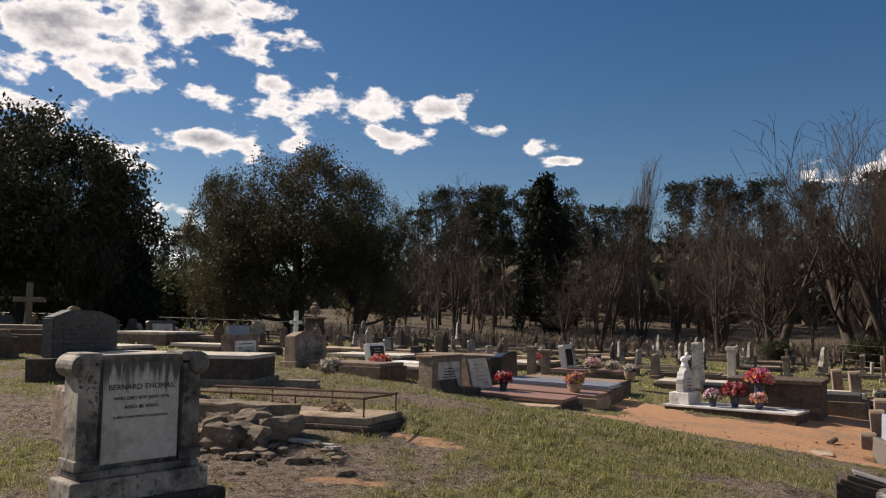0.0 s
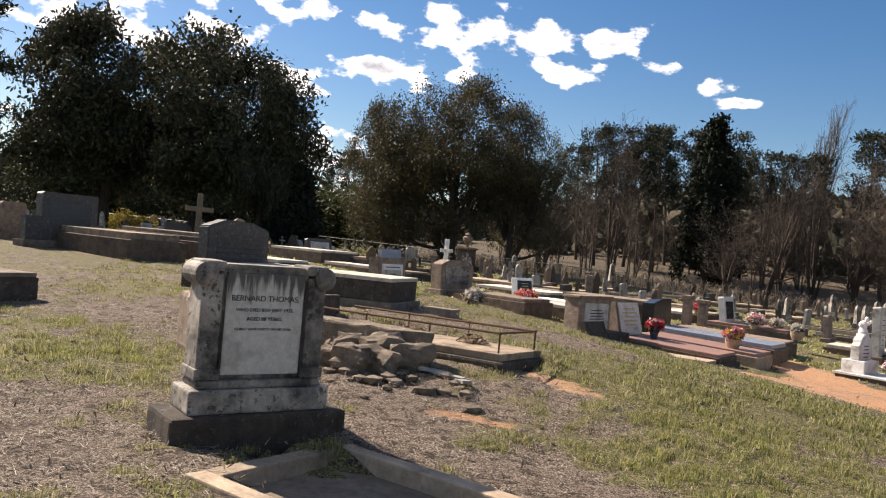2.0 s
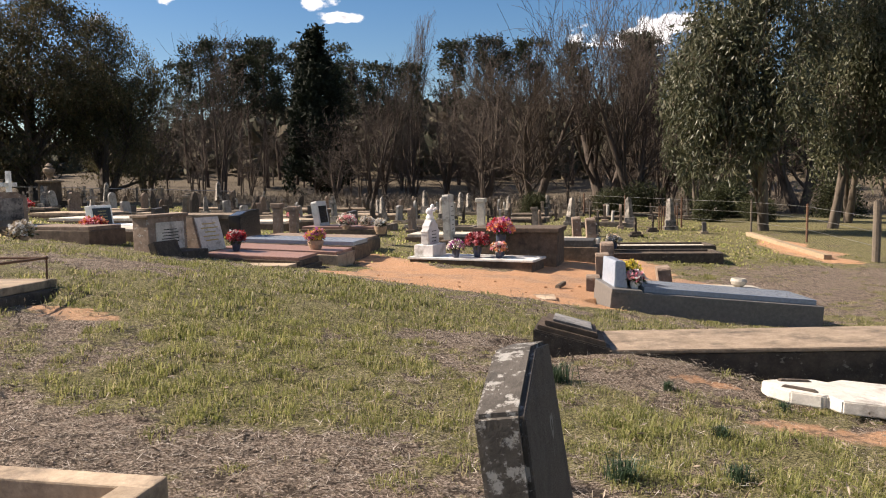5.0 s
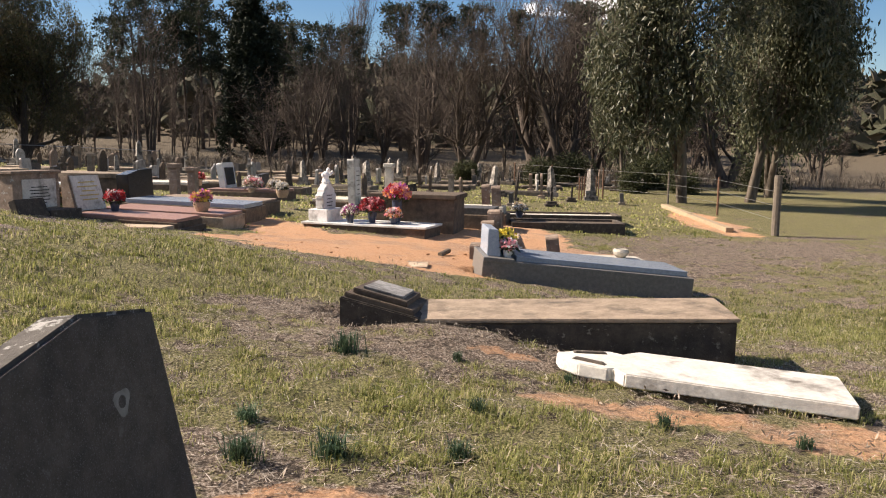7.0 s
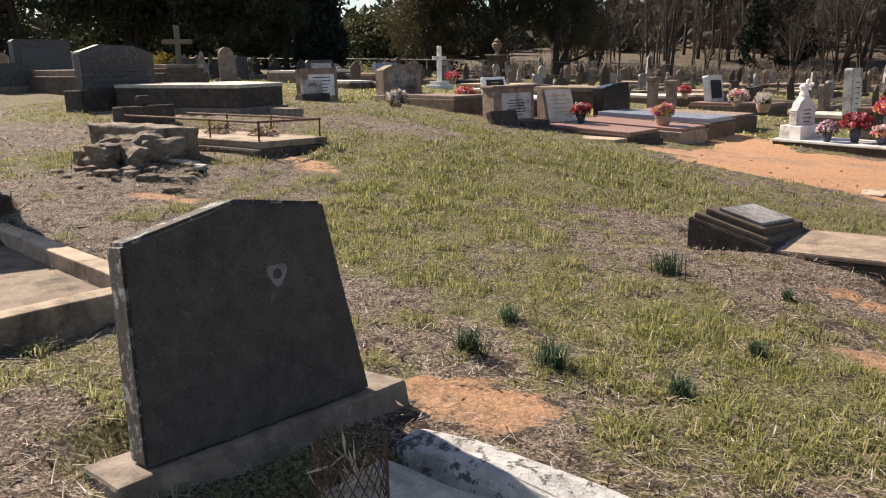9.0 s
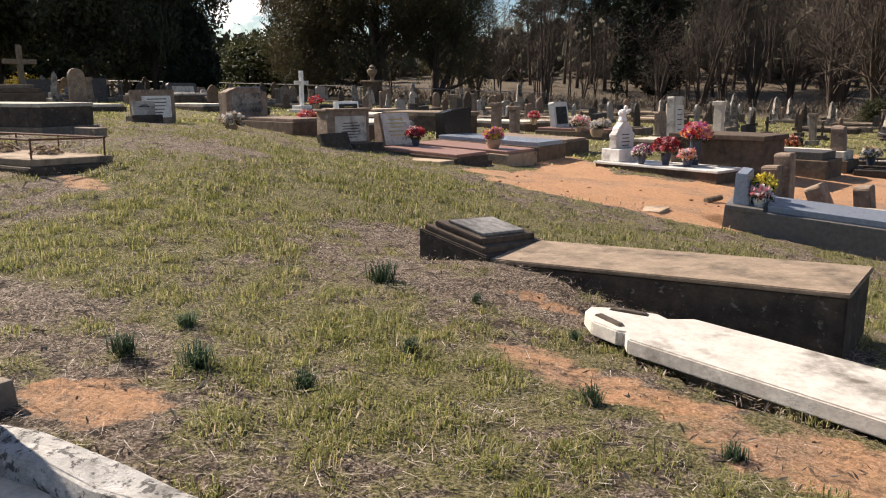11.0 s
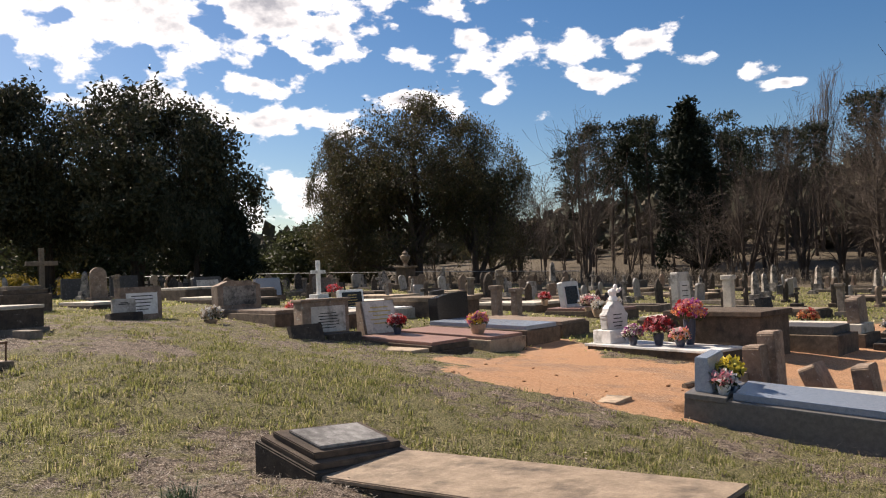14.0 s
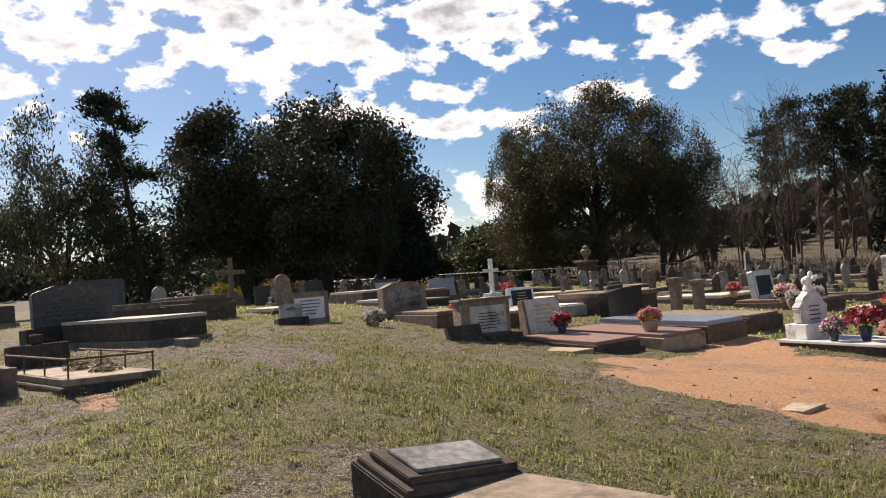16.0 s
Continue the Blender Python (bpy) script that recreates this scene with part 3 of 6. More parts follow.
def lettering(parent, body, size, x, y, z, material, tilt=90):
    """Words on a face that looks along +x."""
    me = text_mesh(body, size)
    me.materials.append(material)
    ob = new("lettering", me)
    ob.parent = parent
    ob.matrix_local = pose(x, y, z, tilt, 0, 90)
    return ob


def bars(parent, x, y0, y1, z_top, rows, pitch, material, seed=0, thick=0.012):
    """Illegible writing: one short bar a line, on a face that looks along +x."""
    rnd = random.Random(seed)
    bm = bmesh.new()
    for i in range(rows):
        w = (y1 - y0) * rnd.uniform(0.5, 0.95) / 2
        c = (y0 + y1) / 2
        z = z_top - i * pitch
        add_box(bm, x, x + 0.003, c - w, c + w, z - thick, z, 0)
    return part("inscription", bm, material, parent)


# ---- plants ----
def limb(out, rnd, p, d, length, r, level, spec, tips):
    """Grows one branch and its children; out gathers rings of points."""
    seg = spec["seg"][level]
    sides = spec["sides"][level]
    step = length / seg
    pts, d = [(p.copy(), r)], d.normalized()
    for i in range(seg):
        w = spec["wander"][level]
        d = (d + Vector((rnd.gauss(0, w), rnd.gauss(0, w), rnd.gauss(0, w))) + Vector((0, 0, spec["up"][level]))).normalized()
        p = p + d * step
        pts.append((p.copy(), max(r * (1 - (i + 1) / seg * spec["taper"][level]), spec["thin"])))
    out.append((pts, sides, level))
    if level + 1 < len(spec["seg"]):
        for k in range(spec["kids"][level]):
            f = spec["from"][level] + (1 - spec["from"][level]) * (k + rnd.random()) / spec["kids"][level]
            f = min(f, 0.999)
            i = int(f * seg)
            a, ra = pts[i]
            b, rb = pts[i + 1]
            q = a.lerp(b, f * seg - i)
            axis_ = (b - a).normalized()
            side = axis_.orthogonal().normalized()
            side.rotate(Matrix.Rotation(rnd.uniform(0, 2 * math.pi), 3, axis_))
            ang = radians(rnd.gauss(spec["angle"][level], 9))
            nd = axis_ * math.cos(ang) + side * math.sin(ang)
            limb(out, rnd, q, nd, length * spec["ratio"][level] * rnd.uniform(0.7, 1.25) * (1.15 - 0.5 * f * spec.get("cone", 0)), (ra + rb) / 2 * spec["thick"][level], level + 1, spec, tips)
    if level >= spec["leaf_from"]:
        for a, _ in pts[1:]:
            tips.append(a)


def skin(chains, name):
    verts, faces = [], []
    for pts, n, _ in chains:
        first = len(verts)
        for i, (p, r) in enumerate(pts):
            d = (pts[min(i + 1, len(pts) - 1)][0] - pts[max(i - 1, 0)][0]).normalized()
            u = d.orthogonal().normalized()
            v = d.cross(u)
            for k in range(n):
                a = 2 * math.pi * k / n
                verts.append(p + u * (r * math.cos(a)) + v * (r * math.sin(a)))
        for i in range(len(pts) - 1):
            for k in range(n):
                a, b = first + i * n + k, first + i * n + (k + 1) % n
                faces.append((a, b, b + n, a + n))
    me = bpy.data.meshes.new(name)
    me.from_pydata([tuple(v) for v in verts], [], faces)
    me.polygons.foreach_set("use_smooth", [True] * len(faces))
    return me


def leaf_mesh(name, points, per, size, spread, hang, seed, long=2.2):
    """Many small bent leaves about the points."""
    g = np.random.default_rng(seed)
    pts = np.array([tuple(p) for p in points])
    c = np.repeat(pts, per, 0)
    n = len(c)
    c = c + g.normal(0, spread, (n, 3))
    d = g.normal(0, 1, (n, 3))
    d[:, 2] -= hang
    d /= np.linalg.norm(d, axis=1, keepdims=True)
    s = g.normal(0, 1, (n, 3))
    s -= d * (s * d).sum(1, keepdims=True)
    s /= np.linalg.norm(s, axis=1, keepdims=True)
    up = np.cross(d, s)
    ln = (size * g.uniform(0.6, 1.4, (n, 1)))
    w = ln / long
    v = np.stack([c, c + d * ln * 0.5 + s * w * 0.5 + up * w * 0.2, c + d * ln, c + d * ln * 0.5 - s * w * 0.5 + up * w * 0.2], 1).reshape(-1, 3)
    me = bpy.data.meshes.new(name)
    me.from_pydata(v.tolist(), [], [(4 * i, 4 * i + 1, 4 * i + 2, 4 * i + 3) for i in range(n)])
    return me


def tree(name, spec, seed, m, label, bark_, leaf=None, group="", category="tree"):
    """A tree one unit tall in its spec's metres, standing at m; the same call can be copied."""
    rnd = random.Random(seed)
    chains, tips = [], []
    for k in range(spec.get("stems", 1)):
        d = Vector((rnd.gauss(0, spec.get("splay", 0.05)), rnd.gauss(0, spec.get("splay", 0.05)), 1))
        o = Vector((rnd.gauss(0, 0.12), rnd.gauss(0, 0.12), -0.3)) if spec.get("stems", 1) > 1 else Vector((0, 0, -0.3))
        limb(chains, rnd, o, d, spec["height"] * (1 if k == 0 else rnd.uniform(0.7, 1)), spec["radius"] * (1 if k == 0 else 0.75), 0, spec, tips)
    # brought to the height and spread of its spec
    top = max(p.z for pts, *_ in chains for p, _ in pts)
    far = sorted(math.hypot(p.x, p.y) for pts, *_ in chains for p, _ in pts if p.z > 0.3 * top)
    tall = sorted(p.z for pts, *_ in chains for p, _ in pts)
    h, half = spec["height"], spec["width"] / 2
    k, kz = half / far[int(len(far) * 0.93)], h / tall[int(len(tall) * (0.985 if spec["leaf_from"] < 9 else 0.998))]
    for pts, *_ in chains:
        for p, _ in pts:
            p.x, p.y, p.z = p.x * k, p.y * k, p.z * kz
            if p.z > 0.92 * h and "spire" not in spec:
                p.z = 0.92 * h + (p.z - 0.92 * h) * 0.4
            if "spire" in spec:
                most = half * max(0.03, 1 - p.z / h) ** 0.55
                r = math.hypot(p.x, p.y)
                if r > most:
                    p.x, p.y = p.x * most / r, p.y * most / r
            if "dome" in spec:
                # the crown swells and closes over like a lobed dome
                low = spec["dome"]
                f = min(1.0, max(-1.0, (p.z / h - low) / (1.02 - low)))
                lobe = 1 + 0.16 * math.sin(3 * math.atan2(p.y, p.x) + seed) + 0.1 * math.sin(7 * math.atan2(p.y, p.x))
                most = half * lobe * math.sqrt(max(0.02, 1 - f * f if f > 0 else 1 - 0.55 * f * f))
                r = math.hypot(p.x, p.y)
                if r > most:
                    p.x, p.y = p.x * most / r, p.y * most / r
    tips = [p for pts, _, lev in chains if lev >= spec["leaf_from"] for p, _ in pts[1:]]
    if "clump" in spec:
        # foliage gathers in billows with gaps of sky between them
        f, least = spec["clump"]
        tips = [p for p in tips if noise.noise(p * f + Vector((seed, 0, 0))) > least]
    ob = thing(name, m, label, category, group)
    for piece, keep_ in (("trunk", lambda lev: lev == 0), ("bough", lambda lev: lev > 0)):
        me = skin([c for c in chains if keep_(c[2])], piece)
        me.materials.append(bark_)
        new(piece, me).parent = ob
    if leaf:
        keep = spec.get("keep", 1.0)
        if keep < 1:
            tips = [p for p in tips if rnd.random() < keep]
        cm = leaf_mesh("crown", tips, spec["per"], spec["leaf"], spec["spread"], spec.get("hang", 0.3), seed, spec.get("long", 2.2))
        cm.materials.append(leaf)
        cr = new("crown", cm)
        cr.parent = ob
    return ob


BARE_TREE = dict(width=8, height=11.0, radius=0.2, stems=4, splay=0.17, seg=[6, 4, 3, 2], sides=[6, 3, 3, 3], wander=[0.07, 0.12, 0.16, 0.2], up=[0.03, 0.06, 0.05, 0.02],
                 taper=[0.85, 0.8, 0.7, 0.5], thin=0.011, kids=[8, 5, 4], ratio=[0.42, 0.5, 0.55], thick=[0.55, 0.6, 0.6], angle=[42, 42, 42], leaf_from=9, **{"from": [0.2, 0.2, 0.2]})
FULL_BARE = dict(BARE_TREE, stems=3, splay=0.3, radius=0.26, kids=[11, 8, 6], ratio=[0.5, 0.5, 0.5], thin=0.009)
SAPLING = dict(BARE_TREE, width=3.4, stems=2, splay=0.05, radius=0.11, kids=[14, 5, 3], ratio=[0.20, 0.5, 0.5], angle=[35, 38, 40])
POPLAR = dict(BARE_TREE, width=4.2, height=20.0, stems=5, splay=0.035, radius=0.2, kids=[16, 6, 3], ratio=[0.2, 0.5, 0.5], angle=[16, 20, 25], up=[0.02, 0.12, 0.12, 0.1], **{"from": [0.12, 0.1, 0.2]})
GUM_TREE = dict(width=12, height=11.0, radius=0.42, stems=2, splay=0.16, seg=[8, 5, 4, 3], sides=[8, 5, 4, 3], wander=[0.08, 0.14, 0.18, 0.2], up=[0.03, 0.03, 0.0, -0.03],
                taper=[0.8, 0.75, 0.7, 0.6], thin=0.012, kids=[11, 7, 6], ratio=[0.46, 0.5, 0.42], thick=[0.5, 0.55, 0.55], angle=[50, 45, 45],
                dome=0.45, leaf_from=3, per=21, leaf=0.28, spread=0.36, hang=0.6, clump=(0.36, -0.3), long=2.2, **{"from": [0.34, 0.3, 0.25]})
NEAR_GUM = dict(GUM_TREE, width=9, height=12.5, radius=0.3, stems=2, splay=0.22, kids=[12, 7, 7], leaf_from=3, per=15, leaf=0.28, spread=0.4, hang=0.9, long=3.0, clump=(0.45, -0.2), **{"from": [0.3, 0.25, 0.2]})
WILLOW = dict(width=13, dome=0.35, height=12.0, radius=0.5, stems=3, splay=0.22, seg=[7, 6, 4, 3], sides=[7, 5, 4, 3], wander=[0.07, 0.12, 0.15, 0.2], up=[0.02, 0.04, 0.0, -0.06],
              taper=[0.8, 0.75, 0.7, 0.6], thin=0.014, kids=[10, 7, 6], ratio=[0.48, 0.5, 0.42], thick=[0.5, 0.55, 0.55], angle=[46, 45, 45],
              leaf_from=3, per=15, leaf=0.2, spread=0.34, hang=0.6, clump=(0.4, -0.35), **{"from": [0.15, 0.2, 0.2]})
PINE = dict(width=4.7, height=17.0, radius=0.24, seg=[9, 4, 3], sides=[7, 4, 3], wander=[0.012, 0.07, 0.14], up=[0.01, 0.09, 0.05], taper=[0.8, 0.8, 0.7], thin=0.015,
            kids=[30, 6], ratio=[0.16, 0.45], thick=[0.3, 0.5], angle=[70, 50], leaf_from=2, per=10, leaf=0.4, spread=0.26, hang=-0.5, long=3, cone=0.3, clump=(0.5, -0.25), **{"from": [0.5, 0.3]})
SPRUCE = dict(PINE, width=6.5, height=13.5, radius=0.25, kids=[60, 9], ratio=[0.27, 0.3], angle=[92, 55], cone=1.7, per=9, leaf=0.3, spread=0.16, up=[0.01, -0.01, 0.0], **{"from": [0.12, 0.15]})
CYPRESS = dict(width=5.2, spire=True, height=15.0, radius=0.3, seg=[9, 4, 3], sides=[6, 3, 3], wander=[0.01, 0.06, 0.1], up=[0.01, 0.2, 0.12], taper=[0.95, 0.8, 0.7], thin=0.02, kids=[110, 4], ratio=[0.2, 0.5],
               thick=[0.3, 0.5], angle=[45, 35], leaf_from=1, per=16, leaf=0.4, spread=0.22, hang=-0.8, long=2.5, cone=1.5, **{"from": [0.03, 0.2]})
SHRUB = dict(width=3.4, dome=0.3, height=2.6, radius=0.1, stems=6, splay=0.5, seg=[4, 3, 3], sides=[5, 3, 3], wander=[0.12, 0.15, 0.2], up=[0.03, 0.05, 0.02], taper=[0.8, 0.7, 0.6], thin=0.01, kids=[7, 5],
             ratio=[0.5, 0.5], thick=[0.5, 0.5], angle=[50, 50], leaf_from=2, per=9, leaf=0.19, spread=0.24, hang=0.0, **{"from": [0.1, 0.2]})


def stand(x, y, s=1.0, turn=0.0, sx=None):
    w = sx or s
    return Matrix.LocRotScale((x, y, gz(x, y) - 0.1), Euler((0, 0, radians(turn))), (w, w, s))


# ---- kinds of grave ----
def kerbs(ob, x0, x1, w, z0, z1, t, material, worn=0.0, label=""):
    """Four kerb stones round a plot."""
    part("kerb", box(x0, x1, w / 2 - t, w / 2, z0, z1, 0.012, worn), material, ob, label)
    part("kerb", box(x0, x1, -w / 2, -w / 2 + t, z0, z1 - 0.003, 0.012, worn), material, ob, label)
    part("kerb", box(x1 - t - 0.002, x1 + 0.004, -w / 2 + t, w / 2 - t, z0, z1 + 0.004, 0.012, worn), material, ob, label)
    part("kerb", box(x0, x0 + t, -w / 2 + t, w / 2 - t, z0, z1 - 0.004, 0.012, worn), material, ob, label)


def arch(w, h, rise, n=9):
    """Outline of a tablet with a rounded head: (y, z)."""
    return [(-w / 2, 0), (w / 2, 0)] + [(w / 2 * math.cos(math.pi * i / n), h - rise + rise * math.sin(math.pi * i / n)) for i in range(n + 1)]


def gothic(w, h, rise):
    return [(-w / 2, 0), (w / 2, 0), (w / 2, h - rise), (w * 0.36, h - rise * 0.55), (w * 0.2, h - rise * 0.2), (0, h), (-w * 0.2, h - rise * 0.2), (-w * 0.36, h - rise * 0.55), (-w / 2, h - rise)]


def square(w, h, cut=0.0):
    if cut:
        return [(-w / 2, 0), (w / 2, 0), (w / 2, h - cut), (w / 2 - cut, h), (-w / 2 + cut, h), (-w / 2, h - cut)]
    return [(-w / 2, 0), (w / 2, 0), (w / 2, h), (-w / 2, h)]


def tablet(m, outline, thick, material, label, plinth=None, panel=None, group="", seed=0, base_w=None, rows=4, ink=LEAD):
    """An upright headstone: plinth, tablet, an inset panel and lines of writing."""
    ob = thing("headstone", m, label, "gravestone", group)
    w = max(y for y, _ in outline) * 2
    h = max(z for _, z in outline)
    z = 0.0
    if plinth:
        pw = base_w or w + 0.2
        part("plinth", box(-thick / 2 - 0.1, thick / 2 + 0.1, -pw / 2, pw / 2, -0.4, 0.16, 0.015), plinth, ob)
        z = 0.16
    bm = prism([(y, v + z - (0.0 if plinth else 0.35) * (v == 0)) for y, v in outline], -thick / 2, thick / 2, 0.012, True)
    part("tablet", bm, material, ob)
    x = thick / 2
    if panel:
        part("panel", box(x - 0.01, x + 0.012, -w * 0.38, w * 0.38, z + h * 0.18, z + h * 0.82, 0.004), panel, ob)
        x += 0.012
    if rows:
        bars(ob, x, -w * 0.3, w * 0.3, z + h * 0.74, rows, h * 0.1, ink, seed, 0.02)
    return ob


def cross_grave(m, h, material, label, steps=2, group="", width=0.55, t=0.12):
    ob = thing("grave_cross", m, label, "cross", group)
    z = 0.0
    for i in range(steps):
        s = 0.36 - 0.1 * i
        part("step", box(-s, s, -s, s, z - (0.3 if i == 0 else 0), z + 0.14, 0.012), material, ob)
        z += 0.14
    bm = box(-t / 2, t / 2, -t / 2, t / 2, z - (0 if steps else 0.4), h, 0.01)
    part("shaft", bm, material, ob)
    part("crossbar", box(-t / 2 + 0.004, t / 2 - 0.004, -width / 2, width / 2, h * 0.72 - t / 2, h * 0.72 + t / 2, 0.01), material, ob)
    return ob


def obelisk(m, h, material, label, group=""):
    ob = thing("obelisk", m, label, "monument", group)
    part("plinth", box(-0.34, 0.34, -0.34, 0.34, -0.3, 0.2, 0.015), material, ob)
    part("pedestal", box(-0.25, 0.25, -0.25, 0.25, 0.2, 0.5, 0.015), material, ob)
    bm = lathe([(0.24, 0.5), (0.15, h - 0.16), (0.0001, h)], 4)
    part("shaft", bm, material, ob)
    return ob


def column(m, h, material, label, group=""):
    ob = thing("grave_pillar", m, label, "monument", group)
    part("plinth", box(-0.2, 0.2, -0.2, 0.2, -0.3, 0.18, 0.012), material, ob)
    part("shaft", box(-0.11, 0.11, -0.11, 0.11, 0.18, h - 0.12, 0.012), material, ob)
    part("cap", box(-0.15, 0.15, -0.15, 0.15, h - 0.12, h, 0.02), material, ob)
    return ob


def kerb_grave(m, length, w, h, kerb_mat, fill_mat, label, t=0.13, worn=0.0, group=""):
    ob = thing("grave_surround", m, label, "grave", group)
    kerbs(ob, 0, length, w, -0.3, h, t, kerb_mat, worn)
    part("infill", box(t - 0.01, length - t + 0.01, -w / 2 + t - 0.01, w / 2 - t + 0.01, -0.3, h - 0.06, 0.004), fill_mat, ob)
    return ob


def slab_grave(m, length, w, tiers, label, group=""):
    """Stacked ledgers: tiers of (inset, bottom, top, material), the plot's head at x = 0."""
    ob = thing("ledger_grave", m, label, "grave", group)
    for i, (k, z0, z1, ma) in enumerate(tiers):
        part("ledger" if i else "surround", box(k, length - k, -w / 2 + k, w / 2 - k, z0, z1, 0.015), ma, ob)
    return ob


def flowers(m, r, colours, label, pot=TERRACOTTA, pot_h=0.2, pot_r=0.13, count=70, seed=1, size=0.055, leaves=60):
    """A pot or vase with a bunch of blooms."""
    ob = thing("flower_pot", m, label, "flowers")
    rnd = random.Random(seed)
    r, size = r * 0.86, size * 0.9
    part("pot", lathe([(pot_r * 0.7, 0), (pot_r, pot_h * 0.55), (pot_r * 1.08, pot_h), (pot_r * 0.9, pot_h), (pot_r * 0.85, pot_h * 0.8)], 14), pot, ob)
    blooms = {c: [] for c in colours}
    for i in range(count):
        a, b = rnd.uniform(0, 2 * math.pi), math.acos(rnd.uniform(-0.25, 1))
        q = r * rnd.uniform(0.75, 1.1)
        p = Vector((q * math.sin(b) * math.cos(a), q * math.sin(b) * math.sin(a), pot_h + r * 0.45 + q * 0.75 * math.cos(b)))
        blooms[colours[i * len(colours) // count]].append(p)
    for k, (c, ps) in enumerate(blooms.items()):
        if ps:
            me = leaf_mesh("bloom", ps, 9, size, size * 0.35, -0.4, seed + k, 1.2)
            me.materials.append(PETALS[c])
            bl = tagged(new("bloom", me), kind="stuff")
            bl.parent = ob
    if leaves:
        me = leaf_mesh("leaf", [p * 0.85 for ps in blooms.values() for p in ps][:leaves], 3, size * 1.5, 0.03, -0.2, seed + 9)
        me.materials.append(BUSH_LEAF)
        lv = tagged(new("leaf", me), kind="stuff")
        lv.parent = ob
    return ob


# ---- the tall inscribed headstone and its kerbed plot ----
def inscribed_headstone():
    ob = thing("headstone", pose(-2.31, 6.09, 0.05, 0, 0, -43), "tall white marble headstone with black stains on a dark stepped base", "gravestone")
    part("base", box(-0.27, 0.27, -0.66, 0.66, -0.35, 0.27, 0.03, 0.006), DARK_CONCRETE, ob, "blackened concrete base block")
    part("plinth", box(-0.19, 0.2, -0.53, 0.53, 0.27, 0.44, 0.018), MARBLE_DIRTY, ob)
    part("moulding", box(-0.16, 0.165, -0.47, 0.47, 0.44, 0.50, 0.022), MARBLE_DIRTY, ob)
    body = prism([(-0.34, 0.50), (0.34, 0.50), (0.34, 1.30), (-0.34, 1.30)], -0.10, 0.10, 0.008, True)
    part("tablet", body, MARBLE_DIRTY, ob)
    face = part("panel", box(0.095, 0.125, -0.30, 0.30, 0.53, 1.26, 0.012), STREAKED, ob, "pale marble inscription panel streaked with black")
    for s in (-1, 1):
        pillar = part("pilaster", box(-0.13, 0.13, s * 0.40 - 0.075, s * 0.40 + 0.075, 0.50, 1.24, 0.014), MARBLE_DIRTY, ob)
        part("pilaster_foot", box(-0.145, 0.15, s * 0.40 - 0.09, s * 0.40 + 0.09, 0.50, 0.58, 0.012), MARBLE_DIRTY, ob)
        scroll = lathe([(0.055, -0.15), (0.085, -0.14), (0.085, 0.15), (0.055, 0.16)], 18)
        bmesh.ops.rotate(scroll, verts=scroll.verts, matrix=Matrix.Rotation(radians(90), 3, "Y"))
        bmesh.ops.translate(scroll, verts=scroll.verts, vec=(0, s * 0.455, 1.24))
        part("scroll", scroll, MARBLE_DIRTY, ob)
        part("capital", box(-0.14, 0.14, s * 0.40 - 0.09, s * 0.40 + 0.09, 1.26, 1.335, 0.025), MARBLE_DIRTY, ob)
        groove = box(0.128, 0.134, s * 0.31 - 0.008, s * 0.31 + 0.008, 0.58, 1.22, 0.002)
        part("bead", groove, DARK_CONCRETE, ob)
    part("back_block", box(-0.36, -0.10, -0.47, 0.47, 0.66, 1.08, 0.03, 0.006), SAND, ob)
    coping = prism([(-0.33, 1.285), (0.33, 1.285), (0.31, 1.315), (-0.31, 1.315)], -0.115, 0.115, 0.01, True)
    part("coping", coping, MARBLE_DIRTY, ob)
    for words, size, z in (("BERNARD THOMAS,", 0.058, 1.06), ("WHO DIED 8TH JANY 1935,", 0.036, 0.985), ("AGED 88 YEARS.", 0.038, 0.92), ("CHRIST HAVE MERCY ON HIS SOUL.", 0.027, 0.85)):
        lettering(face, words, size, 0.127, 0, z, LEAD)
    plot = thing("grave_surround", pose(-1.92, 5.62, 0.06, 0, 0.3, -26), "low worn concrete kerb round a bare concrete plot, browned for shade", "grave")
    kerbs(plot, 0.0, 2.82, 1.36, -0.3, 0.07, 0.15, TAN_CONCRETE, 0.006)
    # infill's darker brown stands in for the shade the headstone casts
    part("infill", box(0.14, 2.68, -0.55, 0.55, -0.3, -0.05, 0.004), BROWN_CONCRETE, plot)


inscribed_headstone()


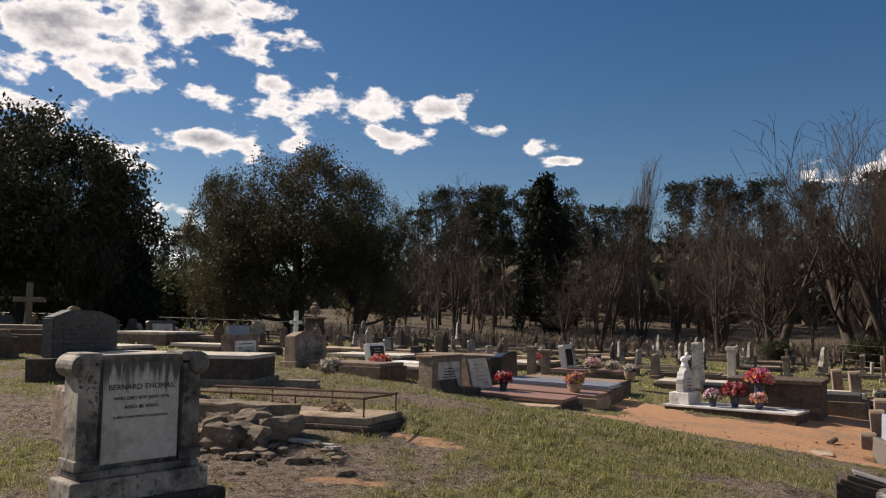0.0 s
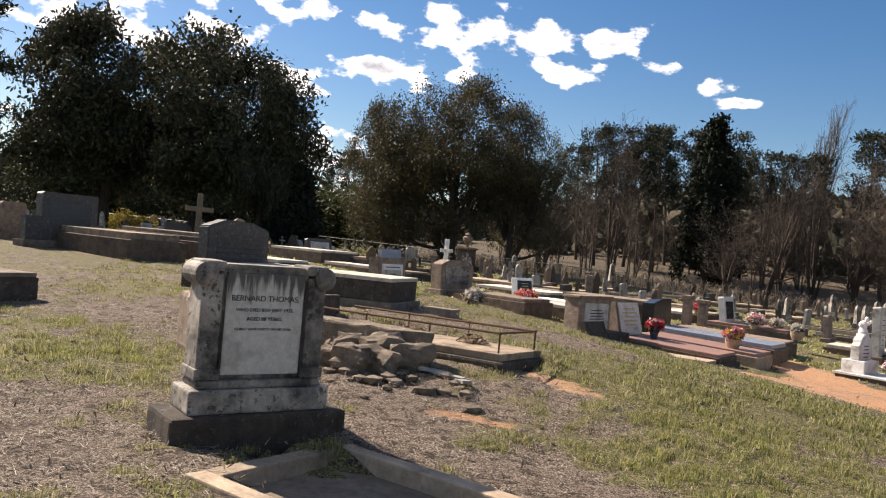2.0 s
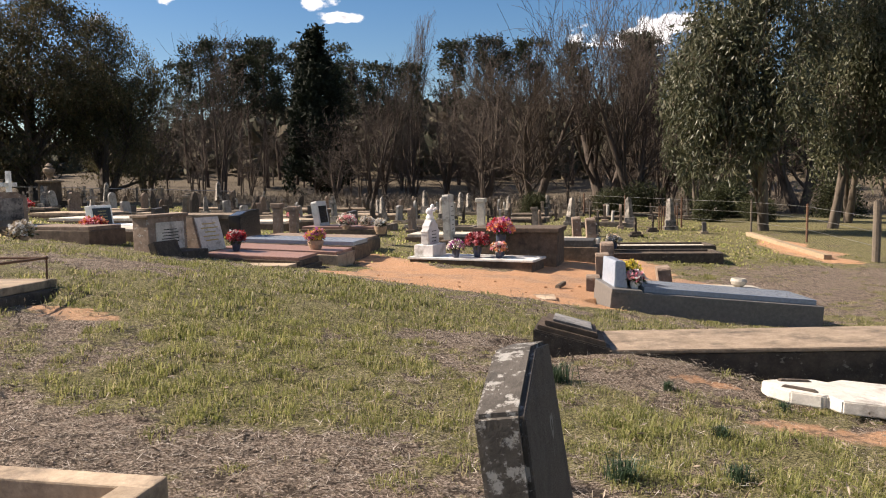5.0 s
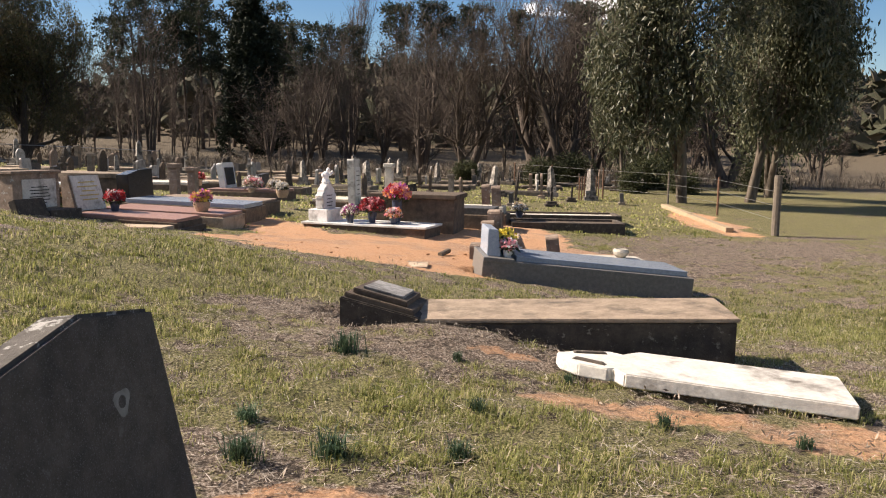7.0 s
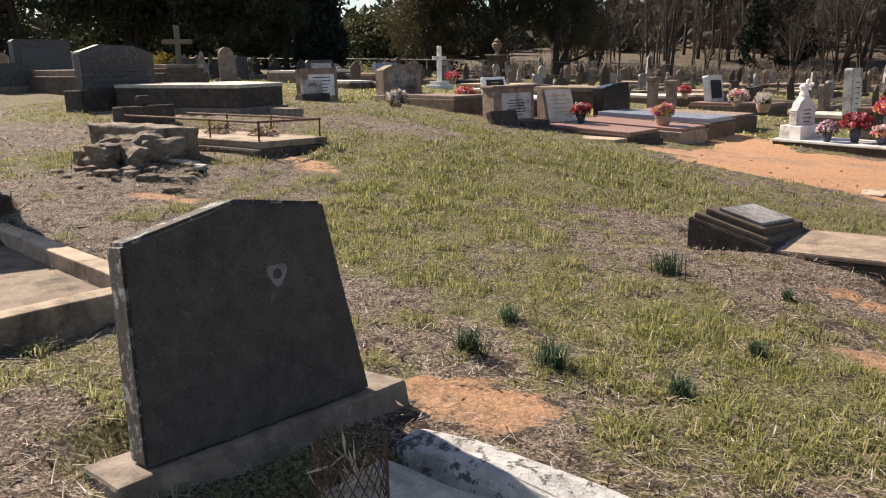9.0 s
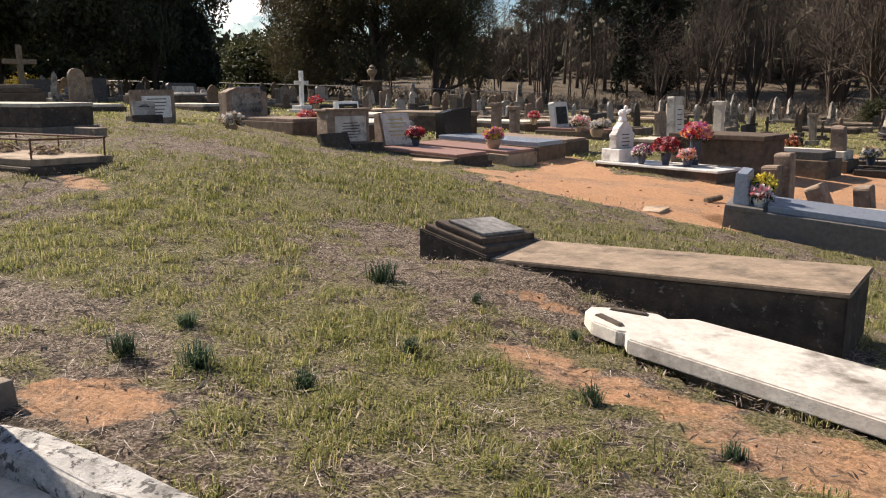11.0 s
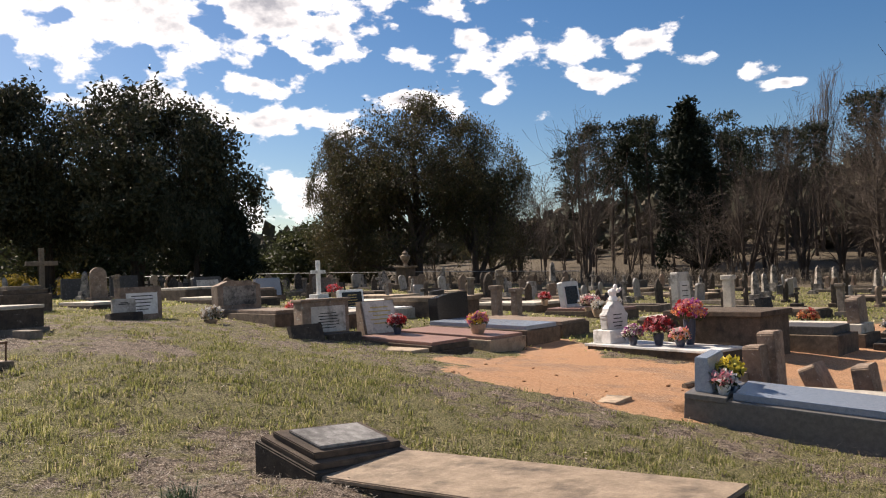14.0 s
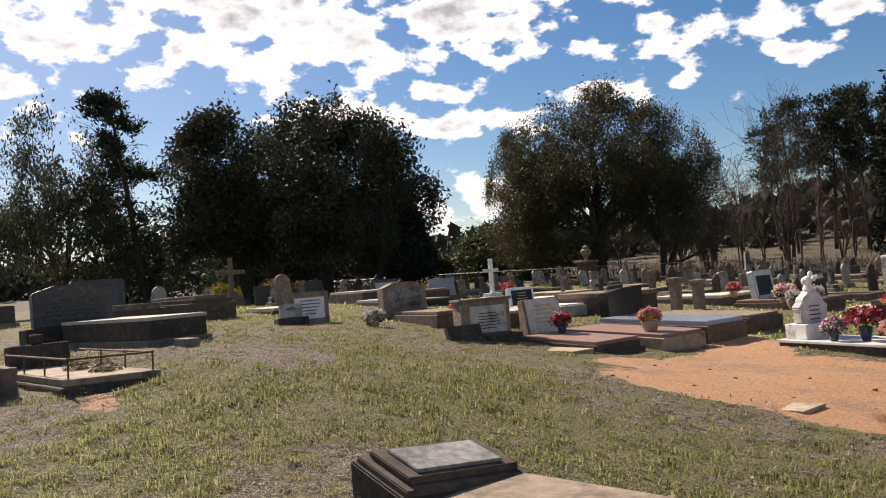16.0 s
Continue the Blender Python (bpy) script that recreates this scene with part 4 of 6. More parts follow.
# ---- railed plot ----
def railed_plot():
    ob = thing("railed_grave", pose(-0.61, 9.55, 0.33, -1.5, 0, -19), "tan concrete ledger on a dark base with a low rusty rail", "grave")
    # dark base: the shade of its near sides is put into the colour
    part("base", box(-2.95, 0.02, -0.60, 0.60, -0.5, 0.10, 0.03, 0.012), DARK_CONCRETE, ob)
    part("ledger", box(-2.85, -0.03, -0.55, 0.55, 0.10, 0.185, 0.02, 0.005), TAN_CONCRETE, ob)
    rail = [(-2.75, -0.48), (-0.1, -0.48), (-0.1, 0.48), (-2.75, 0.48)]
    for (x0, y0), (x1, y1) in zip(rail, rail[1:] + rail[:1]):
        if x0 == x1 == -2.75:
            continue
        part("rail", rod((x0, y0, 0.40), (x1, y1, 0.40), 0.014, 8), IRON, ob, "rusty iron rail")
        n = 3 if abs(x1 - x0) > 1 else 1
        for i in range(n):
            x, y = x0 + (x1 - x0) * i / n, y0 + (y1 - y0) * i / n
            part("rail_post", rod((x, y, 0.18), (x, y, 0.41), 0.011, 6), IRON, ob)
            knob = bmesh.new()
            bmesh.ops.create_icosphere(knob, subdivisions=2, radius=0.022, matrix=Matrix.Translation((x, y, 0.40)))
            part("rail_joint", knob, IRON, ob)
    hs = thing("headstone", pose(-3.5, 10.56, 0.42, 0, -3, -19), "small square blackened headstone with a stub of a cross on top", "gravestone")
    part("block", box(-0.14, 0.14, -0.4, 0.4, -0.3, 0.42, 0.02, 0.006), DARK_CONCRETE, hs)
    part("finial", box(-0.06, 0.06, -0.08, 0.08, 0.42, 0.56, 0.02), DARK_CONCRETE, hs)
    for x, y, s in ((-1.55, 0.1, 3), (-0.75, 0.15, 4)):
        p = ob.matrix_world @ Vector((x, y, 0.185))
        wreath = thing("wire_wreath", Matrix.Translation(p), "collapsed wire basket holding dead flowers", "wreath")
        bm = bmesh.new()
        rnd = random.Random(s)
        for k in range(14):
            a = k / 14 * math.pi
            q = [Vector((0.2 * math.cos(a) * t, 0.2 * math.sin(a) * t, 0.1 * (1 - t * t) + 0.01)) for t in (-1, -0.5, 0, 0.5, 1)]
            for u, v in zip(q, q[1:]):
                add_rod(bm, u, v, 0.003, 3)
        for h, r in ((0.02, 0.2), (0.07, 0.13)):
            for k in range(16):
                add_rod(bm, (r * math.cos(k * 0.3927), r * math.sin(k * 0.3927), h), (r * math.cos((k + 1) * 0.3927), r * math.sin((k + 1) * 0.3927), h), 0.004, 3)
        part("cage", bm, IRON, wreath)
        me = leaf_mesh("dead_flowers", [Vector((rnd.gauss(0, 0.08), rnd.gauss(0, 0.08), 0.04)) for _ in range(40)], 4, 0.06, 0.02, 0, s)
        me.materials.append(PETALS["dry"])
        new("dead_flowers", me).parent = wreath


railed_plot()


# ---- rubble beside the path ----
def rubble():
    rnd = random.Random(11)
    big = [(-2.22, 8.2, 0.24, 0.2, 0.2, 10), (-1.95, 8.35, 0.26, 0.18, 0.17, -30), (-1.72, 8.6, 0.3, 0.2, 0.2, 20), (-2.0, 8.62, 0.34, 0.22, 0.24, 40), (-2.38, 8.62, 0.3, 0.2, 0.2, 60), (-2.5, 8.3, 0.2, 0.18, 0.14, -20)]
    for i, (x, y, a, b, h, turn) in enumerate(big):
        a, b, h = a * 0.8, b * 0.85, h * 0.8
        ob = part("broken_stone", lump(i + 2, a, b, h, 0.35, 3), RUBBLE)
        ob.matrix_world = at(x, y, turn, h * 0.55, rnd.uniform(-12, 12), rnd.uniform(-10, 10))
        tagged(ob, "large broken block of weathered brown stone", "stone", "rubble pile")
    for i in range(30):
        x, y = rnd.gauss(-1.75, 0.4), rnd.gauss(7.95, 0.25)
        s = rnd.uniform(0.03, 0.09)
        ob = part("loose_stone", lump(i + 20, s * rnd.uniform(1, 1.7), s, s * 0.6, 0.35, 1), RUBBLE)
        ob.matrix_world = at(x, y, rnd.uniform(0, 360), s * 0.3)
        tagged(ob, "small loose broken stone lying in dry grass", "stone", "loose rubble")
    kerb = thing("broken_kerb", at(-3.25, 9.32, -15), "low crumbling stone kerb of a ruined plot", "grave")
    part("kerb", box(0.0, 1.72, -0.13, 0.13, -0.25, 0.24, 0.03, 0.035), RUBBLE, kerb)
    for i, (x, y, t) in enumerate(((-1.42, 8.5, 5), (-1.25, 8.42, -12), (-1.1, 8.3, 120))):
        ob = part("fallen_fragment", box(-0.16, 0.16, -0.05, 0.05, -0.015, 0.02, 0.008, 0.004), OLD_MARBLE)
        ob.matrix_world = at(x, y, t, 0.03, 6)
        tagged(ob, "thin pale broken piece of marble on the ground", "stone", "marble fragments")


rubble()


# ---- leaning grey headstone by the path ----
def leaning_stone():
    ob = thing("headstone", pose(2.27, 3.70, -0.16, 0, -8, -28), "large grey granite headstone with sloping shoulders, seen backlit and leaning back", "gravestone")
    out = [(-0.47, 0.12), (0.56, 0.12), (0.44, 0.98), (0.04, 1.04), (-0.43, 0.94)]
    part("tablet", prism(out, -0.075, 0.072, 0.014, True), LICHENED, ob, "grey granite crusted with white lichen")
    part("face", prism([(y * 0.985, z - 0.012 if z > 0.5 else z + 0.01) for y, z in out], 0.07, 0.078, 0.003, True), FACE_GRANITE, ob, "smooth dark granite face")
    part("base", box(-0.22, 0.12, -0.6, 0.74, -0.4, 0.12, 0.02, 0.004), CONCRETE, ob)
    ring = bmesh.new()
    for k in range(16):
        a, b = k * math.pi / 8, (k + 1) * math.pi / 8
        ro, ri = 0.045 + 0.008 * math.sin(3 * a), 0.022
        ro2 = 0.045 + 0.008 * math.sin(3 * b)
        ring.faces.new([ring.verts.new((0.0785, 0.17 + r * math.cos(c), 0.72 + r * math.sin(c))) for r, c in ((ri, a), (ro, a), (ro2, b), (ri, b))])
    pale = plain("pale_lichen", (0.17, 0.165, 0.15), 0.9)
    part("lichen", ring, pale, ob, "pale round lichen ring")
    plot = thing("grave_surround", pose(2.66, 3.55, -0.18, 0, 0, -20), "rough-hewn white granite kerb with a pale slab inside", "grave")
    part("kerb", box(0.05, 2.3, 0.32, 0.50, -0.3, 0.10, 0.03, 0.034), ROUGH, plot)
    part("kerb", box(0.05, 2.3, -0.72, -0.54, -0.3, 0.10, 0.03, 0.034), ROUGH, plot)
    part("kerb", box(2.3, 2.48, -0.72, 0.50, -0.3, 0.097, 0.03, 0.034), ROUGH, plot)
    part("infill", box(0.0, 2.3, -0.54, 0.32, -0.3, 0.0, 0.006), PALE_CONCRETE, plot)
    basket = thing("wire_basket", plot.matrix_world @ Matrix.Translation((0.16, -0.02, 0.0)), "round rusty wire mesh basket with dry twigs", "basket")
    bm = bmesh.new()
    for k in range(20):
        a = k * math.pi / 10
        for j in range(6):
            add_rod(bm, (0.13 * math.cos(a + j * 0.16), 0.13 * math.sin(a + j * 0.16), j * 0.045), (0.13 * math.cos(a + j * 0.16 + 0.16), 0.13 * math.sin(a + j * 0.16 + 0.16), j * 0.045 + 0.045), 0.003, 3)
            add_rod(bm, (0.13 * math.cos(a - j * 0.16), 0.13 * math.sin(a - j * 0.16), j * 0.045), (0.13 * math.cos(a - j * 0.16 - 0.16), 0.13 * math.sin(a - j * 0.16 - 0.16), j * 0.045 + 0.045), 0.003, 3)
    part("mesh", bm, IRON, basket)
    rnd = random.Random(4)
    me = leaf_mesh("twigs", [Vector((rnd.gauss(0, 0.05), rnd.gauss(0, 0.05), rnd.uniform(0, 0.2))) for _ in range(30)], 3, 0.1, 0.01, -0.5, 2, 8)
    me.materials.append(PETALS["dry"])
    new("twigs", me).parent = basket


leaning_stone()


# ---- stepped desk marker with its long box ledger, and the fallen headstone ----
def sunk(bm, slope, y0, above=-9.0):
    """Lets the far side of a part sink."""
    for v in bm.verts:
        if v.co.z > above:
            v.co.z -= slope * (v.co.y - y0)
    return bm


def box_tomb():
    ob = thing("box_grave", pose(3.87, 7.86, -0.36, 0, 0, -25), "brown concrete desk marker with stepped tiers and a long ledger", "grave")
    # block, tiers and ledger sides hold shade in their dark colours; top lighter
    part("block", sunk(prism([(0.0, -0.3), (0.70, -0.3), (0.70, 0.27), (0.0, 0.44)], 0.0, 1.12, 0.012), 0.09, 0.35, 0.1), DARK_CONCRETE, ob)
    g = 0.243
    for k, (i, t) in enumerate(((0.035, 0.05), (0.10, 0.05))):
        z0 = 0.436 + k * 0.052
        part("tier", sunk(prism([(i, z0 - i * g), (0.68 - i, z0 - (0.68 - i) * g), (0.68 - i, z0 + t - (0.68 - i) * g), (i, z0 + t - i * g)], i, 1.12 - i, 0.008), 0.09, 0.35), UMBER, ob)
    z0 = 0.536
    part("plaque", sunk(prism([(0.17, z0 - 0.17 * g), (0.53, z0 - 0.53 * g), (0.53, z0 + 0.025 - 0.53 * g), (0.17, z0 + 0.025 - 0.17 * g)], 0.2, 0.92, 0.006), 0.09, 0.35), MOTTLED, ob, "worn grey marble plaque")
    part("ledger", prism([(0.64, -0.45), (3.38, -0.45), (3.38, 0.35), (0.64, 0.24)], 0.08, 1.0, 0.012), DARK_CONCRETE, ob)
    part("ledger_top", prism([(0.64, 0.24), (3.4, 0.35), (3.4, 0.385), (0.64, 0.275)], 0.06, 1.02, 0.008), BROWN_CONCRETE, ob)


box_tomb()


def fallen_headstone():
    """A marble slab lying face up, its pierced gothic head to the west."""
    ob = thing("fallen_headstone", pose(5.34, 6.62, -0.28, 0, 2.5, -35), "white marble headstone lying flat with a broken pierced gothic head", "gravestone")
    out = [(0.55, -0.36), (2.1, -0.40), (2.1, 0.34), (0.62, 0.34), (0.50, 0.20), (0.40, 0.24), (0.16, 0.15), (0.0, 0.02), (0.04, -0.10), (0.20, -0.24), (0.42, -0.28), (0.46, -0.25)]
    bm = bmesh.new()
    f = bm.faces.new([bm.verts.new((x, y, 0.0)) for x, y in out])
    got = bmesh.ops.extrude_face_region(bm, geom=[f])["geom"]
    for v in got:
        if isinstance(v, bmesh.types.BMVert):
            v.co.z += 0.10
    bmesh.ops.recalc_face_normals(bm, faces=bm.faces)
    bmesh.ops.bevel(bm, geom=[e for e in bm.edges if e.calc_face_angle(0) > 0.5], offset=0.01, segments=2, affect="EDGES")
    part("slab", bm, MARBLE, ob)
    # dark slips paint in the shaded openings of the pierced head
    for s in (1, -1):
        leaf = prism([(0.10, 0.0), (0.42, 0.0), (0.36, 0.03), (0.14, 0.03)], 0, 0.05, 0.004)
        bmesh.ops.rotate(leaf, verts=leaf.verts, matrix=Matrix.Rotation(radians(s * 18), 3, "Z"))
        bmesh.ops.translate(leaf, verts=leaf.verts, vec=(0.02, s * 0.05 - 0.04, 0.085))
        part("tracery", leaf, DARK_CONCRETE, ob)
    part("support", box(0.9, 2.0, -0.25, 0.2, -0.3, 0.0, 0.02, 0.01), RUBBLE, ob)


fallen_headstone()


# ---- graves left of the bank ----
def west_graves():
    # dark double headstone with its pale ledger
    c = Vector((-5.75, 12.8, gz(-5.75, 12.8)))
    hs = thing("headstone", pose(c.x, c.y, 0.62, 0, -2, -20), "wide dark granite headstone with a curved top and ridged face", "gravestone")
    part("plinth", box(-0.25, 0.3, -0.85, 0.85, -0.4, 0.38, 0.02), DARK_CONCRETE, hs)
    tab = part("tablet", prism([(-0.68, 0.38), (0.68, 0.38), (0.68, 0.98), (0.3, 1.10), (-0.3, 1.12), (-0.68, 1.0)], -0.12, 0.12, 0.02, True), SLATE, hs)
    for i in range(6):
        part("ridge", box(0.12, 0.135, -0.5, 0.5, 0.50 + i * 0.075, 0.53 + i * 0.075, 0.004), SLATE, hs)
    # near-black sides and pale top have shade and sun put into their colours
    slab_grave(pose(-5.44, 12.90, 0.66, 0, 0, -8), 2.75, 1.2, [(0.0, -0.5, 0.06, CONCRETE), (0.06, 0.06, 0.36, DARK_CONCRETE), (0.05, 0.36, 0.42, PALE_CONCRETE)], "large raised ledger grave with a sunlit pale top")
    part("step", box(0, 0.5, -0.1, 0.1, -0.3, 0.1, 0.01), CONCRETE, thing("kerb_block", at(-2.3, 12.1, -20), "short low concrete kerb block", "kerb"))
    # two-tier ledger farther west with its own dark stone, and a longer one behind it
    slab_grave(pose(-13.8, 19.6, 0.70, 0, 0, -25), 4.0, 1.6, [(0.0, -0.5, 0.44, UMBER), (0.13, 0.44, 0.60, BROWN_CONCRETE)], "long two-tier brown concrete ledger grave in dry grass")
    slab_grave(pose(-13.3, 21.7, 0.72, 0, 0, -25), 4.4, 1.3, [(0.0, -0.5, 0.46, UMBER), (0.08, 0.46, 0.58, UMBER), (0.2, 0.58, 0.68, BROWN_CONCRETE)], "long dark three-tier concrete ledger grave")
    tablet(pose(-13.95, 19.67, 0.72, 0, -2, -25), square(1.55, 1.25, 0.04), 0.34, SLATE, "broad dark granite headstone at the head of a ledger", DARK_CONCRETE, BLACK_GRANITE, "", 5, rows=0)
    # box grave in the dry grass nearby
    slab_grave(pose(-9.84, 9.98, 0.42, 0, 0, -17), 2.9, 1.1, [(0.0, -0.4, 0.34, DARK_CONCRETE), (0.02, 0.34, 0.40, BROWN_CONCRETE)], "brown concrete box grave in dry grass")
    wx, wy = -12.3, 23.7
    cr = thing("wooden_cross", at(wx, wy, -25, -0.02), "tall weathered plain wooden cross standing in grass", "cross")
    part("post", box(-0.06, 0.06, -0.07, 0.07, -0.3, 1.85, 0.01), TIMBER, cr)
    part("crossbar", box(-0.062, 0.065, -0.5, 0.5, 1.28, 1.42, 0.01), TIMBER, cr)


west_graves()


# ---- the row behind the bank ----
def middle_row():
    T = -26
    # brown stone with a white plaque
    a = thing("headstone", pose(0.0, 17.9, 0.02, 0, -1, -36), "brown sandstone headstone with a white marble plaque", "gravestone")
    part("block", box(-0.19, 0.19, -0.56, 0.56, -0.4, 0.80, 0.02), SAND, a)
    part("coping", box(-0.22, 0.22, -0.6, 0.6, 0.78, 0.84, 0.015), SAND, a)
    part("plaque", box(0.18, 0.205, -0.36, 0.46, 0.14, 0.68, 0.005), MARBLE, a)
    bars(a, 0.205, -0.28, 0.36, 0.54, 6, 0.06, LEAD, 3, 0.018)
    part("foot", box(0.17, 0.75, -0.3, 0.5, -0.4, 0.12, 0.02), DARK_CONCRETE, a)
    # tilted white panel stone and its red ledger
    b = thing("headstone", pose(0.86, 19.0, 0.0, 0, -10, T - 8), "brown desk headstone with a tilted white marble panel and gilt writing", "gravestone")
    part("block", prism([(-0.2, -0.2), (0.16, -0.2), (0.1, 0.74), (-0.08, 0.74)], -0.46, 0.46, 0.015), SAND, b)
    pan = prism([(0.16, 0.0), (0.185, 0.0), (0.125, 0.72), (0.10, 0.72)], -0.42, 0.42, 0.004)
    part("panel", pan, MARBLE, b)
    bm = bmesh.new()
    for i, w in enumerate((0.24, 0.3, 0.2, 0.28, 0.22)):
        z = 0.58 - i * 0.09
        add_box(bm, 0.188 - 0.083 * z / 1.0, 0.192 - 0.083 * z / 1.0, -w, w, z - 0.012, z + 0.012, 0)
    part("inscription", bm, GOLD, b)
    # dark brown tiers under the ledgers carry side shade in their colour
    slab_grave(pose(0.95, 18.55, -0.12, 0, 2.0, T), 2.15, 1.15, [(-0.06, -0.5, -0.02, UMBER), (0.0, -0.02, 0.09, UMBER), (0.03, 0.09, 0.16, RED_GRANITE)], "low red granite ledger grave behind the grass bank", "")
    slab_grave(at(0.94, 17.61, T, -0.09), 1.7, 0.5, [(0.0, -0.3, 0.0, TAN_CONCRETE)], "narrow tan concrete strip laid flush with the grass")
    # surround's pale tan paints in light bounced off the clay onto its end
    slab_grave(pose(1.35, 19.95, -0.12, 0, 2.0, T), 2.75, 1.25, [(0.0, -0.5, 0.10, TAN_CONCRETE), (0.05, 0.10, 0.17, RED_GRANITE)], "red granite ledger in a tan concrete surround")
    slab_grave(pose(1.75, 21.25, -0.05, 0, 1.5, T), 2.95, 1.3, [(0.0, -0.5, 0.10, UMBER), (0.06, 0.10, 0.20, BLUE_GRANITE)], "polished blue granite ledger in a concrete surround")
    slab_grave(pose(2.35, 22.75, -0.05, 0, 1.0, T), 2.9, 1.2, [(0.0, -0.5, 0.08, UMBER), (0.06, 0.08, 0.14, SAND)], "plain concrete ledger grave with a brown top")
    tablet(pose(1.75, 21.85, -0.1, 0, -3, T), [(-0.6, 0), (0.6, 0), (0.6, 0.88), (-0.1, 0.85), (-0.6, 0.76)], 0.3, BLACK_GRANITE, "thick black granite headstone with a slanting top", None, None, "", 8, rows=0)
    slab_grave(pose(-0.5, 24.7, 0.0, 0, 0, T), 2.5, 1.2, [(0.0, -0.4, 0.5, UMBER), (-0.04, 0.5, 0.62, BROWN_CONCRETE)], "raised brown concrete ledger grave with an overhanging top")
    bp = thing("headstone", at(-2.0, 24.6, -30, 0.0, -8), "black granite plaque in a white marble frame, tilted back", "gravestone")
    part("surround", box(-0.08, 0.08, -0.45, 0.45, -0.1, 0.66, 0.02), WHITE_MARBLE, bp)
    part("plaque", box(0.075, 0.1, -0.36, 0.36, 0.06, 0.58, 0.005), BLACK_GRANITE, bp)
    bars(bp, 0.1, -0.28, 0.28, 0.5, 5, 0.08, GOLD, 4, 0.018)
    slab_grave(at(-1.9, 24.5, -30), 2.3, 1.1, [(0.0, -0.3, 0.12, PALE_CONCRETE), (0.1, 0.1, 0.16, WHITE_MARBLE)], "pale marble ledger grave with plaque")
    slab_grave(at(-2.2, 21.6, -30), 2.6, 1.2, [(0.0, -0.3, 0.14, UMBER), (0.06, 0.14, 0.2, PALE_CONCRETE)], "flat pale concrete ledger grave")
    # stone with a white plate, and the marble faced one near it
    tablet(pose(-4.5, 17.95, 0.50, 0, -2, -22), square(1.02, 0.76), 0.28, SAND, "brown stone block headstone with a white inscribed plate", None, WHITE_MARBLE, "", 6, rows=5)
    tablet(at(-3.45, 20.45, -32, 0.02, -2), [(-0.6, 0), (0.6, 0), (0.6, 0.62), (0.3, 0.74), (-0.3, 0.74), (-0.6, 0.62)], 0.35, SAND, "brown headstone with a stained marble face", SAND, MARBLE_DIRTY, "", 7, rows=0)
    slab_grave(at(-3.15, 20.25, -32), 2.4, 1.1, [(0.0, -0.3, 0.16, UMBER), (0.06, 0.16, 0.24, SAND)], "brown concrete ledger grave")
    # dark sides and pale tops: shade and sun glare are in the colours
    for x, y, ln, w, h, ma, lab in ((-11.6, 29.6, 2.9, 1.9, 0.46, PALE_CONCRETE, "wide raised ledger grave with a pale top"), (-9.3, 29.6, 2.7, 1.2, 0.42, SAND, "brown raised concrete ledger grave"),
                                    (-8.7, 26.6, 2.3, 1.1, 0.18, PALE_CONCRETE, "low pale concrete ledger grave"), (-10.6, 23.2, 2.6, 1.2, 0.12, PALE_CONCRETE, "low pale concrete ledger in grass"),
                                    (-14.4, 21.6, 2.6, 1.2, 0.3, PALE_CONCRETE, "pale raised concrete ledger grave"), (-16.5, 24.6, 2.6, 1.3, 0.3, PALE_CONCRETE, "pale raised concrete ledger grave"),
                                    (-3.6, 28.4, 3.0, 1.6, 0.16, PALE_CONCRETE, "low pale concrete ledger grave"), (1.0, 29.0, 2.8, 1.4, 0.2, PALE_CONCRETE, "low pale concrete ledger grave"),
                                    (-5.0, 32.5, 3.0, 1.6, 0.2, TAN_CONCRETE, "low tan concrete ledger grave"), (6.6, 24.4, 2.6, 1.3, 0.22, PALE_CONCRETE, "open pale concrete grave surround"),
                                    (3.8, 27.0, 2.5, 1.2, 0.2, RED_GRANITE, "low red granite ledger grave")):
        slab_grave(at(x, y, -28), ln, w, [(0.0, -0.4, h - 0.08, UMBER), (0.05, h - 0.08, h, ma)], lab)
    cross_grave(at(-5.5, 30.05, -28), 1.55, WHITE_MARBLE, "white marble cross on a stepped base", 2, "", 0.62, 0.13)
    tablet(at(-7.6, 30.1, -28, 0, -10), square(1.1, 0.7), 0.2, BLUE_GRANITE, "polished blue grey granite headstone", UMBER, None, "", 8, rows=0)
    tablet(at(-10.9, 31.2, -28, 0, -12), square(1.3, 0.75, 0.05), 0.2, SLATE, "open book headstone of grey granite", DARK_CONCRETE, MARBLE, "", 9, rows=0)
    tablet(at(-17.1, 30.8, -28, 0, -3), square(1.0, 0.9), 0.16, SLATE, "plain blue grey granite headstone in grass", None, None, "", 2, rows=0)
    tablet(at(-15.2, 31.6, -28, 0, -3), square(1.2, 1.0), 0.16, SLATE, "plain blue grey granite headstone in grass", None, None, "", 2, rows=0)
    tablet(at(4.3, 26.9, -28, 0, -9), square(0.85, 0.85, 0.04), 0.2, WHITE_MARBLE, "white marble headstone with a black panel, tilted back", UMBER, BLACK_GRANITE, "", 3, rows=0)
    for x, y, h in ((2.65, 23.45, 1.0), (3.12, 23.85, 0.92)):
        column(at(x, y, -28), h, SAND, "short square brown stone pillar", "pillars at a plot")
    # pale tablets behind the white figure
    tablet(at(7.45, 23.1, -30, 0, -2), square(0.62, 1.28, 0.03), 0.2, MARBLE, "tall pale marble headstone with rows of writing", UMBER, WHITE_MARBLE, "", 12, rows=6)
    column(at(8.6, 23.7, -30), 1.35, PALE_CONCRETE, "tall pale square stone grave pillar")
    tablet(at(9.6, 24.3, -30, 0, -12), square(0.7, 0.6), 0.16, BLACK_GRANITE, "small dark granite desk headstone tilted back", UMBER, None, "", 13, rows=0)
